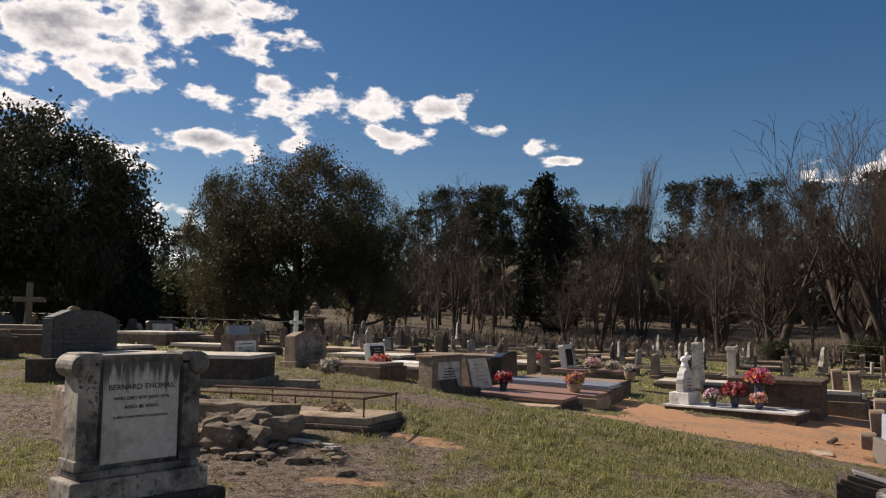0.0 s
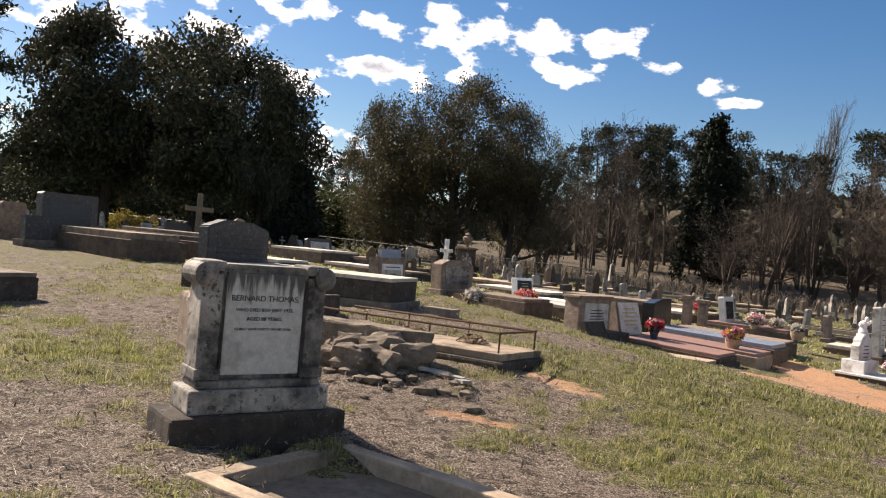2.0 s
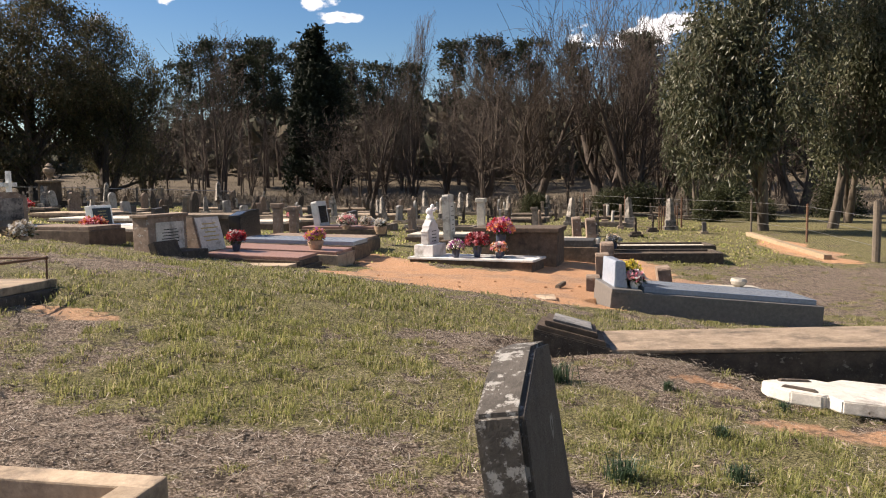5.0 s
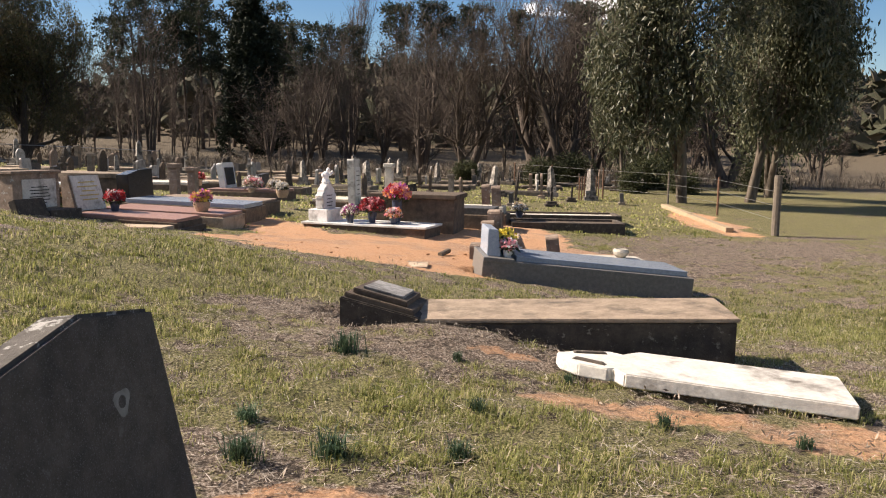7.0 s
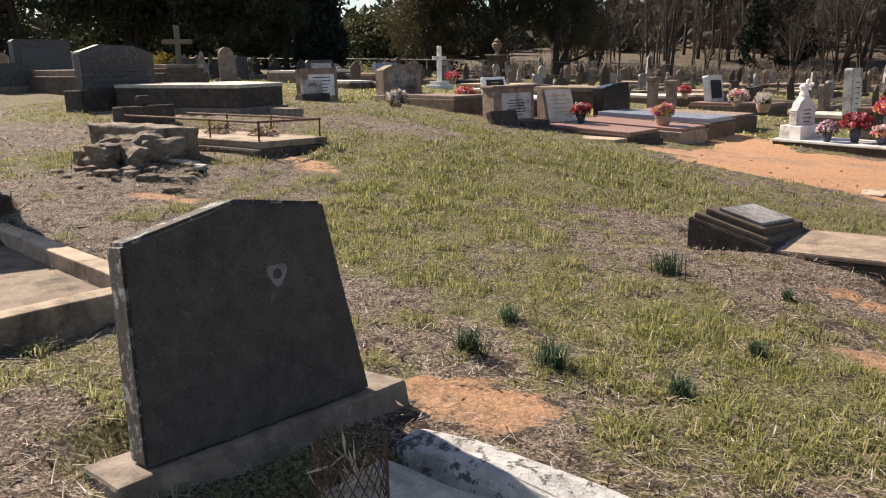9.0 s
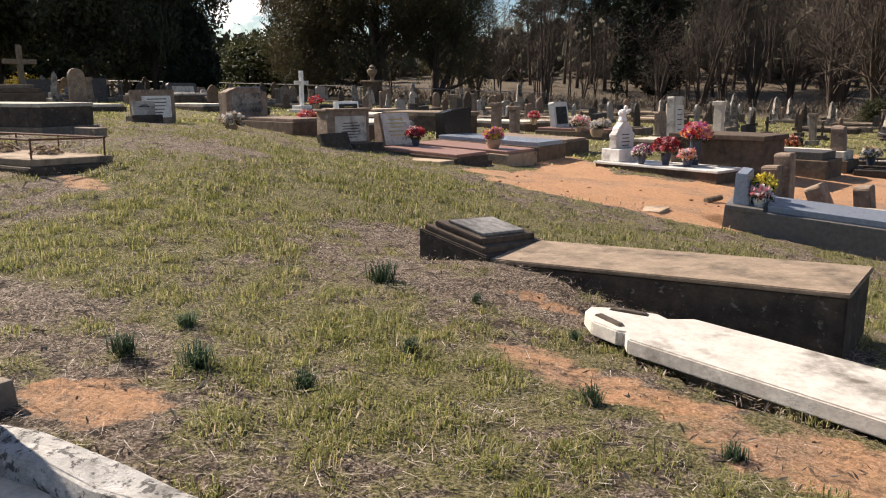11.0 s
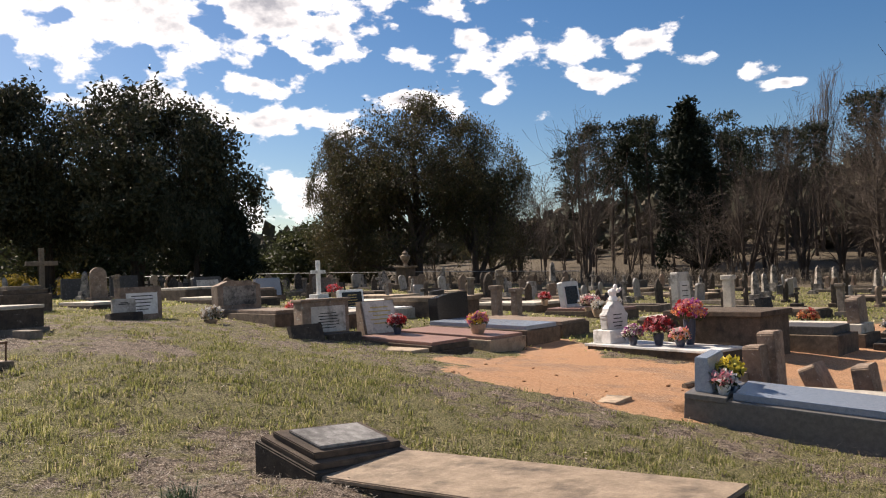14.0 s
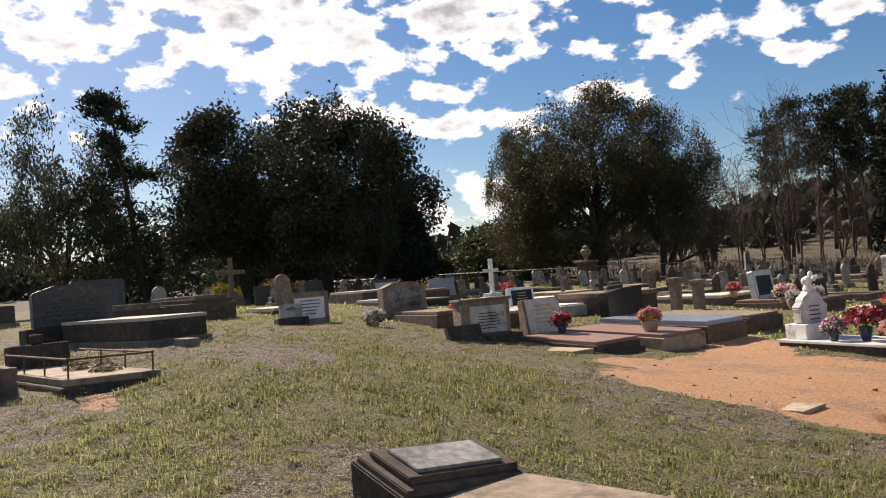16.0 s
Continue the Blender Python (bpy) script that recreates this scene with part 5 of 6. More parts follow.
    tablet(at(-4.1, 16.9, -30, 0.0, -6), square(0.5, 0.3), 0.1, MARBLE, "small pale marble marker in the grass", DARK_CONCRETE, None, "", 14, rows=2)
    tablet(at(0.2, 16.75, -30, -0.04, -20), square(0.75, 0.34), 0.14, DARK_CONCRETE, "small blackened concrete marker leaning at the bank's crest", None, None, "", 15, rows=0)


middle_row()


# ---- white statue grave, altar tomb and the grey granite grave on the clay ----
def clay_graves():
    ob = thing("statue_grave", pose(5.95, 19.55, -0.40, 0, 0, -38), "white marble grave with a small carved figure on a scrolled headstone", "grave")
    # inset dark base stands in for the black shadow line under the ledger
    part("base", box(-0.31, 2.66, -0.51, 0.51, -0.3, 0.035, 0.01), UMBER, ob)
    part("ledger", box(-0.35, 2.7, -0.55, 0.55, 0.035, 0.085, 0.01), WHITE_MARBLE, ob)
    part("plinth", box(-0.24, 0.24, -0.40, 0.40, 0.085, 0.36, 0.015), WHITE_MARBLE, ob)
    half = [(0.33, 0.36), (0.33, 0.60), (0.36, 0.64), (0.34, 0.70), (0.27, 0.72), (0.25, 0.80), (0.20, 0.86), (0.13, 0.88), (0.10, 0.95)]
    part("tablet", prism(half + [(-y, z) for y, z in reversed(half)], -0.10, 0.10, 0.02, True), WHITE_MARBLE, ob)
    bars(ob, 0.10, -0.22, 0.22, 0.68, 4, 0.08, LEAD, 4, 0.02)
    fig = lathe([(0.09, 0.95), (0.10, 0.98), (0.07, 1.06), (0.085, 1.15), (0.06, 1.20), (0.02, 1.22)], 12)
    for s, r, c in ((3, 0.05, (0.05, 0.03, 1.25)), (5, 0.045, (0.06, 0.10, 1.17)), (7, 0.055, (-0.03, -0.05, 1.13)), (9, 0.03, (0.10, 0.13, 1.20))):
        bmesh.ops.create_icosphere(fig, subdivisions=2, radius=r, matrix=Matrix.Translation(c) @ Matrix.Diagonal((1.0, 0.8, 1.25, 1)))
    part("figure", fig, WHITE_MARBLE, ob)
    alt = thing("altar_tomb", pose(7.35, 20.0, -0.45, 0, 0, -32), "large box tomb of dark brown concrete with a flat top", "tomb")
    part("body", box(0.0, 2.0, -0.62, 0.62, -0.4, 0.66, 0.015), UMBER, alt)
    part("top", box(-0.05, 2.06, -0.68, 0.68, 0.66, 0.77, 0.02), UMBER, alt)
    slab_grave(pose(8.6, 20.9, -0.5, 0, 0, -30), 2.2, 1.2, [(0.0, -0.3, 0.25, UMBER), (0.12, 0.25, 0.42, SLATE)], "dark stepped granite ledger grave")
    slab_grave(pose(9.5, 22.0, -0.55, 0, 0, -30), 2.0, 1.0, [(0.0, -0.3, 0.2, UMBER), (0.1, 0.2, 0.4, PALE_CONCRETE)], "stepped pale concrete ledger grave")
    g = thing("granite_grave", pose(7.2, 12.95, -0.66, 0, 5.0, -15), "grey granite grave with a polished ledger and a leaning headstone", "grave")
    part("surround", box(0.0, 3.45, -0.28, 1.05, -0.3, 0.33, 0.012), GRANITE, g)
    part("kerb", box(0.0, 0.5, -0.3, 1.07, 0.30, 0.37, 0.012), GRANITE, g)
    part("ledger", box(0.55, 3.37, -0.16, 0.93, 0.33, 0.42, 0.012), BLUE_GRANITE, g)
    # headstone in paler granite, its sunlit side's tone put into the colour
    part("headstone", prism([(0.08, 0.37), (0.30, 0.37), (0.22, 0.80), (0.06, 0.80)], -0.1, 0.85, 0.012), BLUE_GRANITE, g)
    p = g.matrix_world
    flowers(p @ Matrix.Translation((0.42, -0.05, 0.37)), 0.14, ["white", "pink"], "pale pink and white flowers in a small pot on granite", PORCELAIN, 0.12, 0.08, 60, 5, 0.06)
    flowers(p @ Matrix.Translation((0.42, 0.33, 0.37)), 0.15, ["yellow"], "bright yellow flowers in a vase on granite", VASE, 0.2, 0.08, 60, 6, 0.07)
    low = slab_grave(pose(8.6, 14.3, -0.78, 0, 2, -14), 2.3, 1.0, [(0.0, -0.3, 0.2, UMBER), (0.04, 0.2, 0.26, PALE_CONCRETE)], "low pale concrete ledger with a bowl on it")
    bowl = thing("stone_bowl", low.matrix_world @ Matrix.Translation((1.85, 0.1, 0.26)), "round pale stone bowl on a ledger", "bowl")
    part("bowl", lathe([(0.06, 0), (0.13, 0.06), (0.15, 0.12), (0.13, 0.17), (0.1, 0.17), (0.09, 0.1)], 16), PALE_CONCRETE, bowl)
    for x, y, w, z, tip in ((8.55, 15.5, 0.44, 0.92, -2), (8.3, 15.2, 0.4, 0.72, -3), (7.95, 14.95, 0.42, 0.3, 0), (9.3, 15.9, 0.6, 0.42, -24), (9.9, 15.6, 0.55, 0.5, -8)):
        tablet(at(x, y, -25, 0, tip), square(w, z, 0.04), 0.26, SAND, "small worn brown headstone on orange clay", None, None, "small clay headstones", 3, rows=0)
    kerb_grave(pose(11.3, 21.0, -0.82, 0, 0, -20), 3.0, 1.3, 0.3, DARK_CONCRETE, UMBER, "dark concrete surround on sloping ground")
    kerb_grave(pose(11.9, 22.9, -0.8, 0, 0, -20), 3.4, 1.3, 0.32, DARK_CONCRETE, PALE_CONCRETE, "dark concrete surround with a pale fill")
    for x, y, z in ((11.0, 21.2, 0.85), (11.5, 23.2, 0.75)):
        tablet(at(x, y, -22, 0, -4), square(0.6, z, 0.05), 0.25, SAND, "square brown stone headstone on plinth", UMBER, None, "square headstones", 4, rows=0)
    for i, (x0, y0, x1, y1) in enumerate(((17.86, 20.12, 20.57, 27.35),)):
        d = math.degrees(math.atan2(y1 - y0, x1 - x0))
        ob = thing("timber_edging", pose(x0, y0, gz(x0, y0) + 0.08, 0, -math.degrees(math.atan2(gz(x1, y1) - gz(x0, y0), math.hypot(x1 - x0, y1 - y0))), d), "long pale sawn timber edging laid on the ground", "edging")
        part("beam", box(0, 4.1, -0.11, 0.11, -0.5, 0.06, 0.01), YELLOW_TIMBER, ob)
        part("beam", box(4.11, 7.7, -0.11, 0.11, -0.5, 0.075, 0.01), YELLOW_TIMBER, ob)
    pl = part("paving_slab", box(-0.42, 0.42, -0.28, 0.28, -0.08, 0.012, 0.008), TAN_CONCRETE)
    pl.matrix_world = at(6.0, 13.3, -20, -0.025)
    tagged(pl, "tan concrete paving slab sunk in clay", "slab")
    rnd = random.Random(8)
    for i in range(22):
        x, y = rnd.gauss(6.0, 1.5), rnd.gauss(14.6, 0.9)
        s = rnd.uniform(0.012, 0.032)
        ob = part("clod", lump(i + 80, s * 1.3, s, s * 0.7, 0.3, 1), CLOD)
        ob.matrix_world = at(x, y, rnd.uniform(0, 360), s * 0.3)
        tagged(ob, "small lumpy brown clod on orange clay", "stone", "clods on the clay")
    log = part("short_log", rod((-0.22, 0, 0), (0.22, 0, 0.02), 0.05, 8), RUBBLE)
    log.matrix_world = at(7.35, 15.1, 50, 0.04)
    tagged(log, "short dark piece of timber on orange clay", "timber")


clay_graves()


# ---- flowers ----
def all_flowers():
    for x, y, z, r, cols, lab, pot, ph, pr, n, s in (
        (3.15, 18.85, -0.02, 0.22, ["pink", "yellow", "purple", "orange"], "mixed pink, yellow and purple flowers in a tan bowl", TERRACOTTA, 0.2, 0.17, 120, 21),
        (1.45, 18.55, 0.02, 0.2, ["red", "maroon", "white"], "red and white flowers in a vase on a red ledger", VASE, 0.2, 0.09, 100, 22),
        (0.45, 20.6, 0.0, 0.24, ["yellow", "orange"], "yellow flowers beside a headstone", TERRACOTTA, 0.15, 0.1, 80, 23),
        (-1.5, 19.81, 0.17, 0.3, ["pink", "orange", "red"], "large pink and coral flowers in a round pot", PALE_CONCRETE, 0.26, 0.2, 130, 24),
        (6.35, 18.75, -0.31, 0.2, ["white", "dry", "purple"], "grey and white flowers before the white headstone", VASE, 0.18, 0.09, 90, 25),
        (6.85, 18.7, -0.31, 0.3, ["maroon", "red", "pink"], "dark red and pink flowers in a dark vase", VASE, 0.24, 0.1, 150, 26),
        (7.25, 18.3, -0.31, 0.2, ["pink", "white", "orange"], "pale pink flowers in a pot on marble", VASE, 0.14, 0.09, 90, 27),
        (7.45, 18.75, -0.31, 0.34, ["red", "orange", "pink", "purple"], "tall spray of red, orange and pink flowers in a blue vase", VASE, 0.5, 0.11, 170, 28),
        (4.9, 25.9, -0.1, 0.34, ["white", "pink", "dry"], "white and pink flowers round a headstone", TERRACOTTA, 0.2, 0.14, 130, 29),
        (5.6, 26.2, -0.1, 0.26, ["white", "dry"], "pale dried flowers in a clay pot", TERRACOTTA, 0.18, 0.12, 90, 30),
        (3.4, 27.4, 0.1, 0.2, ["red", "pink"], "red flowers by a pillar", TERRACOTTA, 0.2, 0.1, 70, 31),
        (-2.45, 17.6, 0.38, 0.24, ["dry", "white"], "bunch of dried pale flowers in a low pot", TERRACOTTA, 0.12, 0.13, 110, 32),
        (10.4, 23.5, -0.5, 0.26, ["orange", "red", "dry"], "orange flowers in a pale pot", PALE_CONCRETE, 0.24, 0.13, 90, 33),
        (-5.2, 30.8, 0.5, 0.3, ["pink", "red"], "coral flowers beside a white cross", TERRACOTTA, 0.15, 0.12, 80, 34),
        (11.7, 21.3, -0.5, 0.22, ["dry", "white"], "dried flowers in a vase on a dark grave", VASE, 0.2, 0.1, 60, 35),
        (5.4, 22.9, 0.0, 0.18, ["dry", "white"], "greyish dried flowers in a round pot", TERRACOTTA, 0.22, 0.17, 60, 36),
    ):
        flowers(pose(x, y, z), r, cols, lab, pot, ph, pr, n, s)


all_flowers()


# ---- the old part of the cemetery, row upon row ----
def old_rows():
    rnd = random.Random(42)
    here = pose(0, -60, 0)
    kinds = [
        tablet(here, arch(0.62, 1.05, 0.28), 0.12, SAND, "round-headed weathered sandstone headstone", SAND, None, "old headstones", 1, rows=0),
        tablet(here, arch(0.6, 0.95, 0.3), 0.11, OLD_MARBLE, "round-headed pale marble headstone", CONCRETE, None, "old headstones", 2, rows=0),
        tablet(here, gothic(0.6, 1.15, 0.4), 0.12, DARK_CONCRETE, "pointed gothic headstone of dark stone", DARK_CONCRETE, None, "old headstones", 3, rows=0),
        tablet(here, square(0.7, 0.85, 0.06), 0.18, SAND, "square weathered brown stone headstone", SAND, None, "old headstones", 4, rows=0),
        tablet(here, square(0.9, 0.6), 0.24, SLATE, "low wide dark grey granite headstone", CONCRETE, None, "old headstones", 5, rows=0),
        tablet(here, gothic(0.55, 1.0, 0.25), 0.1, UMBER, "slim pointed brown headstone", UMBER, None, "old headstones", 6, rows=0),
        tablet(here, square(0.75, 0.8, 0.08), 0.14, OLD_MARBLE, "pale square marble headstone on a plinth", CONCRETE, None, "old headstones", 7, rows=0),
        cross_grave(here, 1.3, MARBLE_DIRTY, "stained marble cross on two steps", 2, "old headstones"),
        cross_grave(here, 1.05, DARK_CONCRETE, "dark stone cross on steps", 2, "old headstones"),
        column(here, 1.15, CONCRETE, "square grey stone grave pillar in grass", "old headstones"),
        obelisk(here, 1.6, MARBLE_DIRTY, "stained marble obelisk on a square plinth", "old headstones"),
    ]
    plots = [
        kerb_grave(here, 2.3, 1.1, 0.14, CONCRETE, CONCRETE, "low concrete grave surround in grass", 0.12, 0.0, "old plots"),
        slab_grave(here, 2.3, 1.1, [(0.0, -0.3, 0.14, UMBER), (0.06, 0.14, 0.2, TAN_CONCRETE)], "tan flat concrete ledger grave in grass", "old plots"),
        slab_grave(here, 2.2, 1.0, [(0.0, -0.3, 0.12, DARK_CONCRETE), (0.06, 0.12, 0.18, BROWN_CONCRETE)], "dark low concrete ledger grave", "old plots"),
    ]
    taken = [(-5.5, 30), (-7.6, 30), (-10.9, 31), (4.3, 26.9), (-17, 30.8), (-15.2, 31.6), (1, 29), (-5, 32.5), (-12.3, 23.7), (-3.6, 28.4), (-8.7, 28.8), (-10, 29.5), (3.8, 27)]
    for row in range(18):
        y0 = 25.0 + row * 2.25
        x = -34 + rnd.uniform(0, 2)
        while x < 30:
            x += rnd.uniform(1.35, 3.0)
            px, py = x, y0 - x * 0.28 + rnd.gauss(0, 0.3)
            if py < 26 - 0.05 * px and -13 < px < 9 or px >= 9 and py < 27 or px <= -13 and py < 26:
                continue
            if py > 52 or any(math.hypot(px - a, py - b) < 2.0 for a, b in taken) or math.hypot(px + 23, py - 43) < 2 or math.hypot(px - 21.6, py - 51.9) < 1.5 or px > 20 and py < 40:
                continue
            turn = -28 + rnd.gauss(0, 4)
            if rnd.random() < 0.3:
                copy_thing(rnd.choice(plots), at(px, py, turn))
            if rnd.random() < 0.88:
                s = rnd.uniform(0.55, 0.88)
                copy_thing(rnd.choice(kinds), at(px - 0.15, py + 0.05, turn, 0, rnd.gauss(-1, 3), rnd.gauss(0, 2)) @ Matrix.Diagonal((s, s, s, 1)))
    # rows that stand behind the railed plots on the rise to the west
    for px, py, k in ((-13.6, 18.2, 4), (-15.5, 19.5, 3), (-17.5, 21.5, 6), (-19.5, 20.0, 4), (-12.0, 26.0, 0), (-19.0, 26.5, 1), (-21.5, 24.5, 3)):
        copy_thing(kinds[k], at(px, py, -20, 0, -2))
    for k, ob in enumerate(kinds + plots):
        ob.matrix_world = at(-30 + 3.1 * k, 50.5 - 0.25 * k, -28)
    monument = thing("urn_monument", at(-7.5, 47.0, -28), "tall stained marble monument topped by an urn", "monument")
    part("plinth", box(-0.6, 0.6, -0.6, 0.6, -0.3, 0.35, 0.02), DARK_CONCRETE, monument)
    part("pedestal", box(-0.4, 0.4, -0.4, 0.4, 0.35, 1.3, 0.02), UMBER, monument)
    part("cap", box(-0.5, 0.5, -0.5, 0.5, 1.3, 1.42, 0.03), BROWN_CONCRETE, monument)
    part("urn", lathe([(0.12, 1.42), (0.1, 1.55), (0.28, 1.85), (0.3, 2.0), (0.16, 2.1), (0.2, 2.18), (0.02, 2.32)], 16), BROWN_CONCRETE, monument)


old_rows()


# ---- trees ----
def woods():
    rnd = random.Random(5)
    park = Matrix.Translation((0, -80, 0))
    lab_b, lab_p = "bare grey-brown winter tree with fine twigs", "tall dark pine with a ragged top"
    bare = [tree("bare_tree", BARE_TREE, s, park, lab_b, BARK, None, "bare trees of the wood") for s in (3, 8, 15)]
    thin = [tree("bare_tree", SAPLING, s, park, "slender bare winter tree in the wood", BARK, None, "bare trees of the wood") for s in (4, 9)]
    pine = [tree("pine_tree", PINE, s, park, lab_p, PINE_BARK, PINE_LEAF, "pines of the wood") for s in (1, 6)]
    full = tree("bare_tree", FULL_BARE, 21, park, "large spreading bare winter tree with dense fine twigs", BARK, None, "bare trees of the wood")
    shrub = [tree("shrub", SHRUB, s, park, "dull green rounded shrub at the wood's edge", BARK, BUSH_LEAF, "shrubs", "shrub") for s in (2, 7)]
    used = {id(o): False for o in bare + thin + pine + shrub + [full]}

    def put(ob, m):
        if not used[id(ob)]:
            used[id(ob)] = True
            ob.matrix_world = m
            return ob
        return copy_thing(ob, m)
    for x, y, top, w in ((-7.2, 70, 12, 7.5), (13.5, 69, 12.3, 7.5), (16.5, 77, 12.9, 8.3), (20.5, 70, 12.5, 8.2), (21.6, 51.9, 12.6, 11), (22.1, 63.5, 13.8, 9.4), (28.2, 54.3, 13.7, 11), (34.6, 57.5, 13.2, 9.4),
                         (23.6, 67.6, 12.6, 8), (28.1, 49.6, 12.0, 8), (34.9, 52.6, 12.4, 9.1), (40.1, 48.2, 12.6, 11), (18.6, 74.2, 13, 7), (1.3, 68.3, 11.1, 5.5)):
        h = (top - gz(x, y)) / 11.0
        pick = rnd.choice(bare)
        put(full if y < 56 else pick, stand(x, y, h * (1.02 if y < 56 else 1.0), rnd.uniform(0, 360), w / 8))
    for x, y, top in ((-3.6, 78, 15.2), (-1.3, 74, 14.0), (-5.0, 74, 14.5), (-9, 76, 13), (1, 80, 15), (3, 76, 13.2), (5.2, 82, 14.6), (8.5, 84, 15), (14.5, 86, 14.8), (17.5, 82, 13.5), (-0.5, 86, 15.6)):
        put(rnd.choice(thin), stand(x, y, 0.7 * (top - gz(x, y)) / 11.0, rnd.uniform(0, 360)))
    for x, y, top in ((-0.3, 95.3, 17.9), (3.1, 97.3, 18.1), (6.3, 95.1, 18.3), (9.9, 97.8, 18.3), (14.4, 95.2, 17.8), (17.5, 90.6, 15), (29.8, 96.7, 19.3), (33.6, 97.6, 19.9), (47.4, 83.7, 18.2),
                      (39.5, 96.2, 19.5), (50, 88.5, 19.5), (-36.5, 104, 13), (-34.0, 106, 14.2), (-31.5, 105, 13), (24, 99, 16.5), (20.5, 97, 16), (1.5, 101, 17), (4.8, 101, 17.2), (8.2, 102, 17.4), (12.2, 101, 17.2), (16.5, 101, 16.8), (-2.5, 100, 16.2), (36.5, 99, 18.6), (43, 92, 18.4)):
        put(rnd.choice(pine), stand(x, y, (top - gz(x, y)) / 17.0, rnd.uniform(0, 360)))
    for k in range(52):
        x, y = (rnd.uniform(-14, 58), rnd.uniform(64, 98)) if k < 34 else (rnd.uniform(24, 62), rnd.uniform(52, 76))
        put(rnd.choice(bare + thin), stand(x, y, rnd.uniform(0.6, 0.8), rnd.uniform(0, 360), rnd.uniform(0.7, 0.95)))
    for x, y, s in ((-33.1, 73.2, 1.3), (-30.5, 76.5, 1.3), (-26.1, 73.8, 1.5), (-22.7, 71.8, 1.6), (-37, 70, 1.8), (-41, 66, 2.0), (-19, 70, 1.6), (-46, 60, 2.0), (-52, 55, 2.2)):
        put(rnd.choice(shrub), stand(x, y, s, rnd.uniform(0, 360), s * 1.1))
    for o in bare + thin + pine + shrub:
        if not used[id(o)]:
            put(o, stand(rnd.uniform(0, 40), 90, 0.9))
    gum = tree("gum_tree", GUM_TREE, 12, stand(-22.9, 43.3, 1.09, 0, 1.04), "large dark spreading gum tree with a dense domed crown", PINE_BARK, GUM_LEAF, "gums at the rise")
    copy_thing(gum, stand(-28.0, 41.7, 1.0, 130, 0.9))
    copy_thing(gum, stand(-19.4, 43.6, 0.8, 240, 0.42))
    tree("gum_tree", dict(GUM_TREE, keep=0.55, per=12), 31, stand(-37.6, 35.3, 1.16, 40, 0.7), "thin pale gum tree with an open crown", GUM_BARK, SILVER_LEAF)
    tree("spruce_tree", SPRUCE, 5, stand(-30.7, 36.0, 1.0), "dark conifer with level tiered boughs", PINE_BARK, PINE_LEAF)
    tree("cypress_tree", dict(CYPRESS, height=5.0, width=3.2, kids=[60, 4], ratio=[0.3, 0.5]), 3, stand(-17.0, 43.7, 0.9), "dark dense rounded cypress shrub", PINE_BARK, CYPRESS_LEAF)
    tree("cypress_tree", CYPRESS, 7, stand(9.9, 76.5, 1.02, 0, 1.15), "tall narrow black-green cypress", PINE_BARK, CYPRESS_LEAF)
    tree("poplar_tree", POPLAR, 2, stand(25.2, 102.2, 1.1), "tall narrow upright bare grey poplar", BARK)
    big = tree("evergreen_tree", WILLOW, 4, stand(-11.3, 61.3, 1.2, 0, 1.05), "broad evergreen tree with thin brownish foliage and dark limbs", BARK, WILLOW_LEAF, "broad evergreens")
    copy_thing(big, stand(-16.6, 62.0, 0.86, 100, 0.55))
    copy_thing(big, stand(-6.8, 62.5, 0.88, 200, 0.62))
    near = tree("gum_tree", NEAR_GUM, 19, stand(23.6, 30.4, 1.0, 20, 0.82), "silvery green gum with hanging leaves and pale limbs", GUM_BARK, SILVER_LEAF, "gums by the fence")
    copy_thing(near, stand(27.9, 31.4, 1.15, 160, 1.0))
    copy_thing(near, stand(26.6, 40.0, 0.8, 260, 0.5))
    copy_thing(near, stand(33.0, 36.0, 1.1, 60, 0.9))
    for x, y, q in ((24, 45, 0.5), (27, 47, 0.6), (30, 43, 0.6), (33, 45, 0.7), (29, 38, 0.4), (37, 42, 0.7), (20.5, 49, 0.4), (26, 38.5, 0.4)):
        put(rnd.choice(shrub), stand(x, y, q, rnd.uniform(0, 360)))
    for x, y in ((-27.5, 50), (-24.0, 51)):
        tree("wattle_bush", dict(SHRUB, height=1.4), 3 if x < -25 else 6, stand(x - 3, y - 8, 0.8), "wattle bush covered in yellow blossom", BARK, YELLOW_LEAF, "wattles", "shrub")
    tree("low_shrub", dict(SHRUB, height=0.7, leaf=0.12), 9, stand(-9.6, 33.0, 0.9), "bright green low shrub among the graves", BARK, GRASS, "", "shrub")


woods()


def far_woods():
    """Wooded slopes in the distance: thousands of leaf clumps over the hill."""
    g = random.Random(77)
    pts = []
    while len(pts) < 12000:
        a, r = g.uniform(-70, 60), g.uniform(105, 330)
        x, y = 5 + r * math.sin(radians(a)), r * math.cos(radians(a))
        if n2(x, y, 0.02, 6) > -0.25:
            pts.append(Vector((x, y, gz(x, y) + g.uniform(0, 4.0) * g.random())))
    me = leaf_mesh("far_woods", pts, 4, 2.6, 0.8, -0.3, 5, 1.4)
    me.materials.append(leafy("distant_foliage", [(0.0, (0.03, 0.034, 0.018)), (0.6, (0.06, 0.055, 0.032)), (1.0, (0.10, 0.08, 0.05))], 0.9, 0.0))
    tagged(new("far_woods", me), "distant brown-green wooded hillside", "woods", kind="stuff")


far_woods()


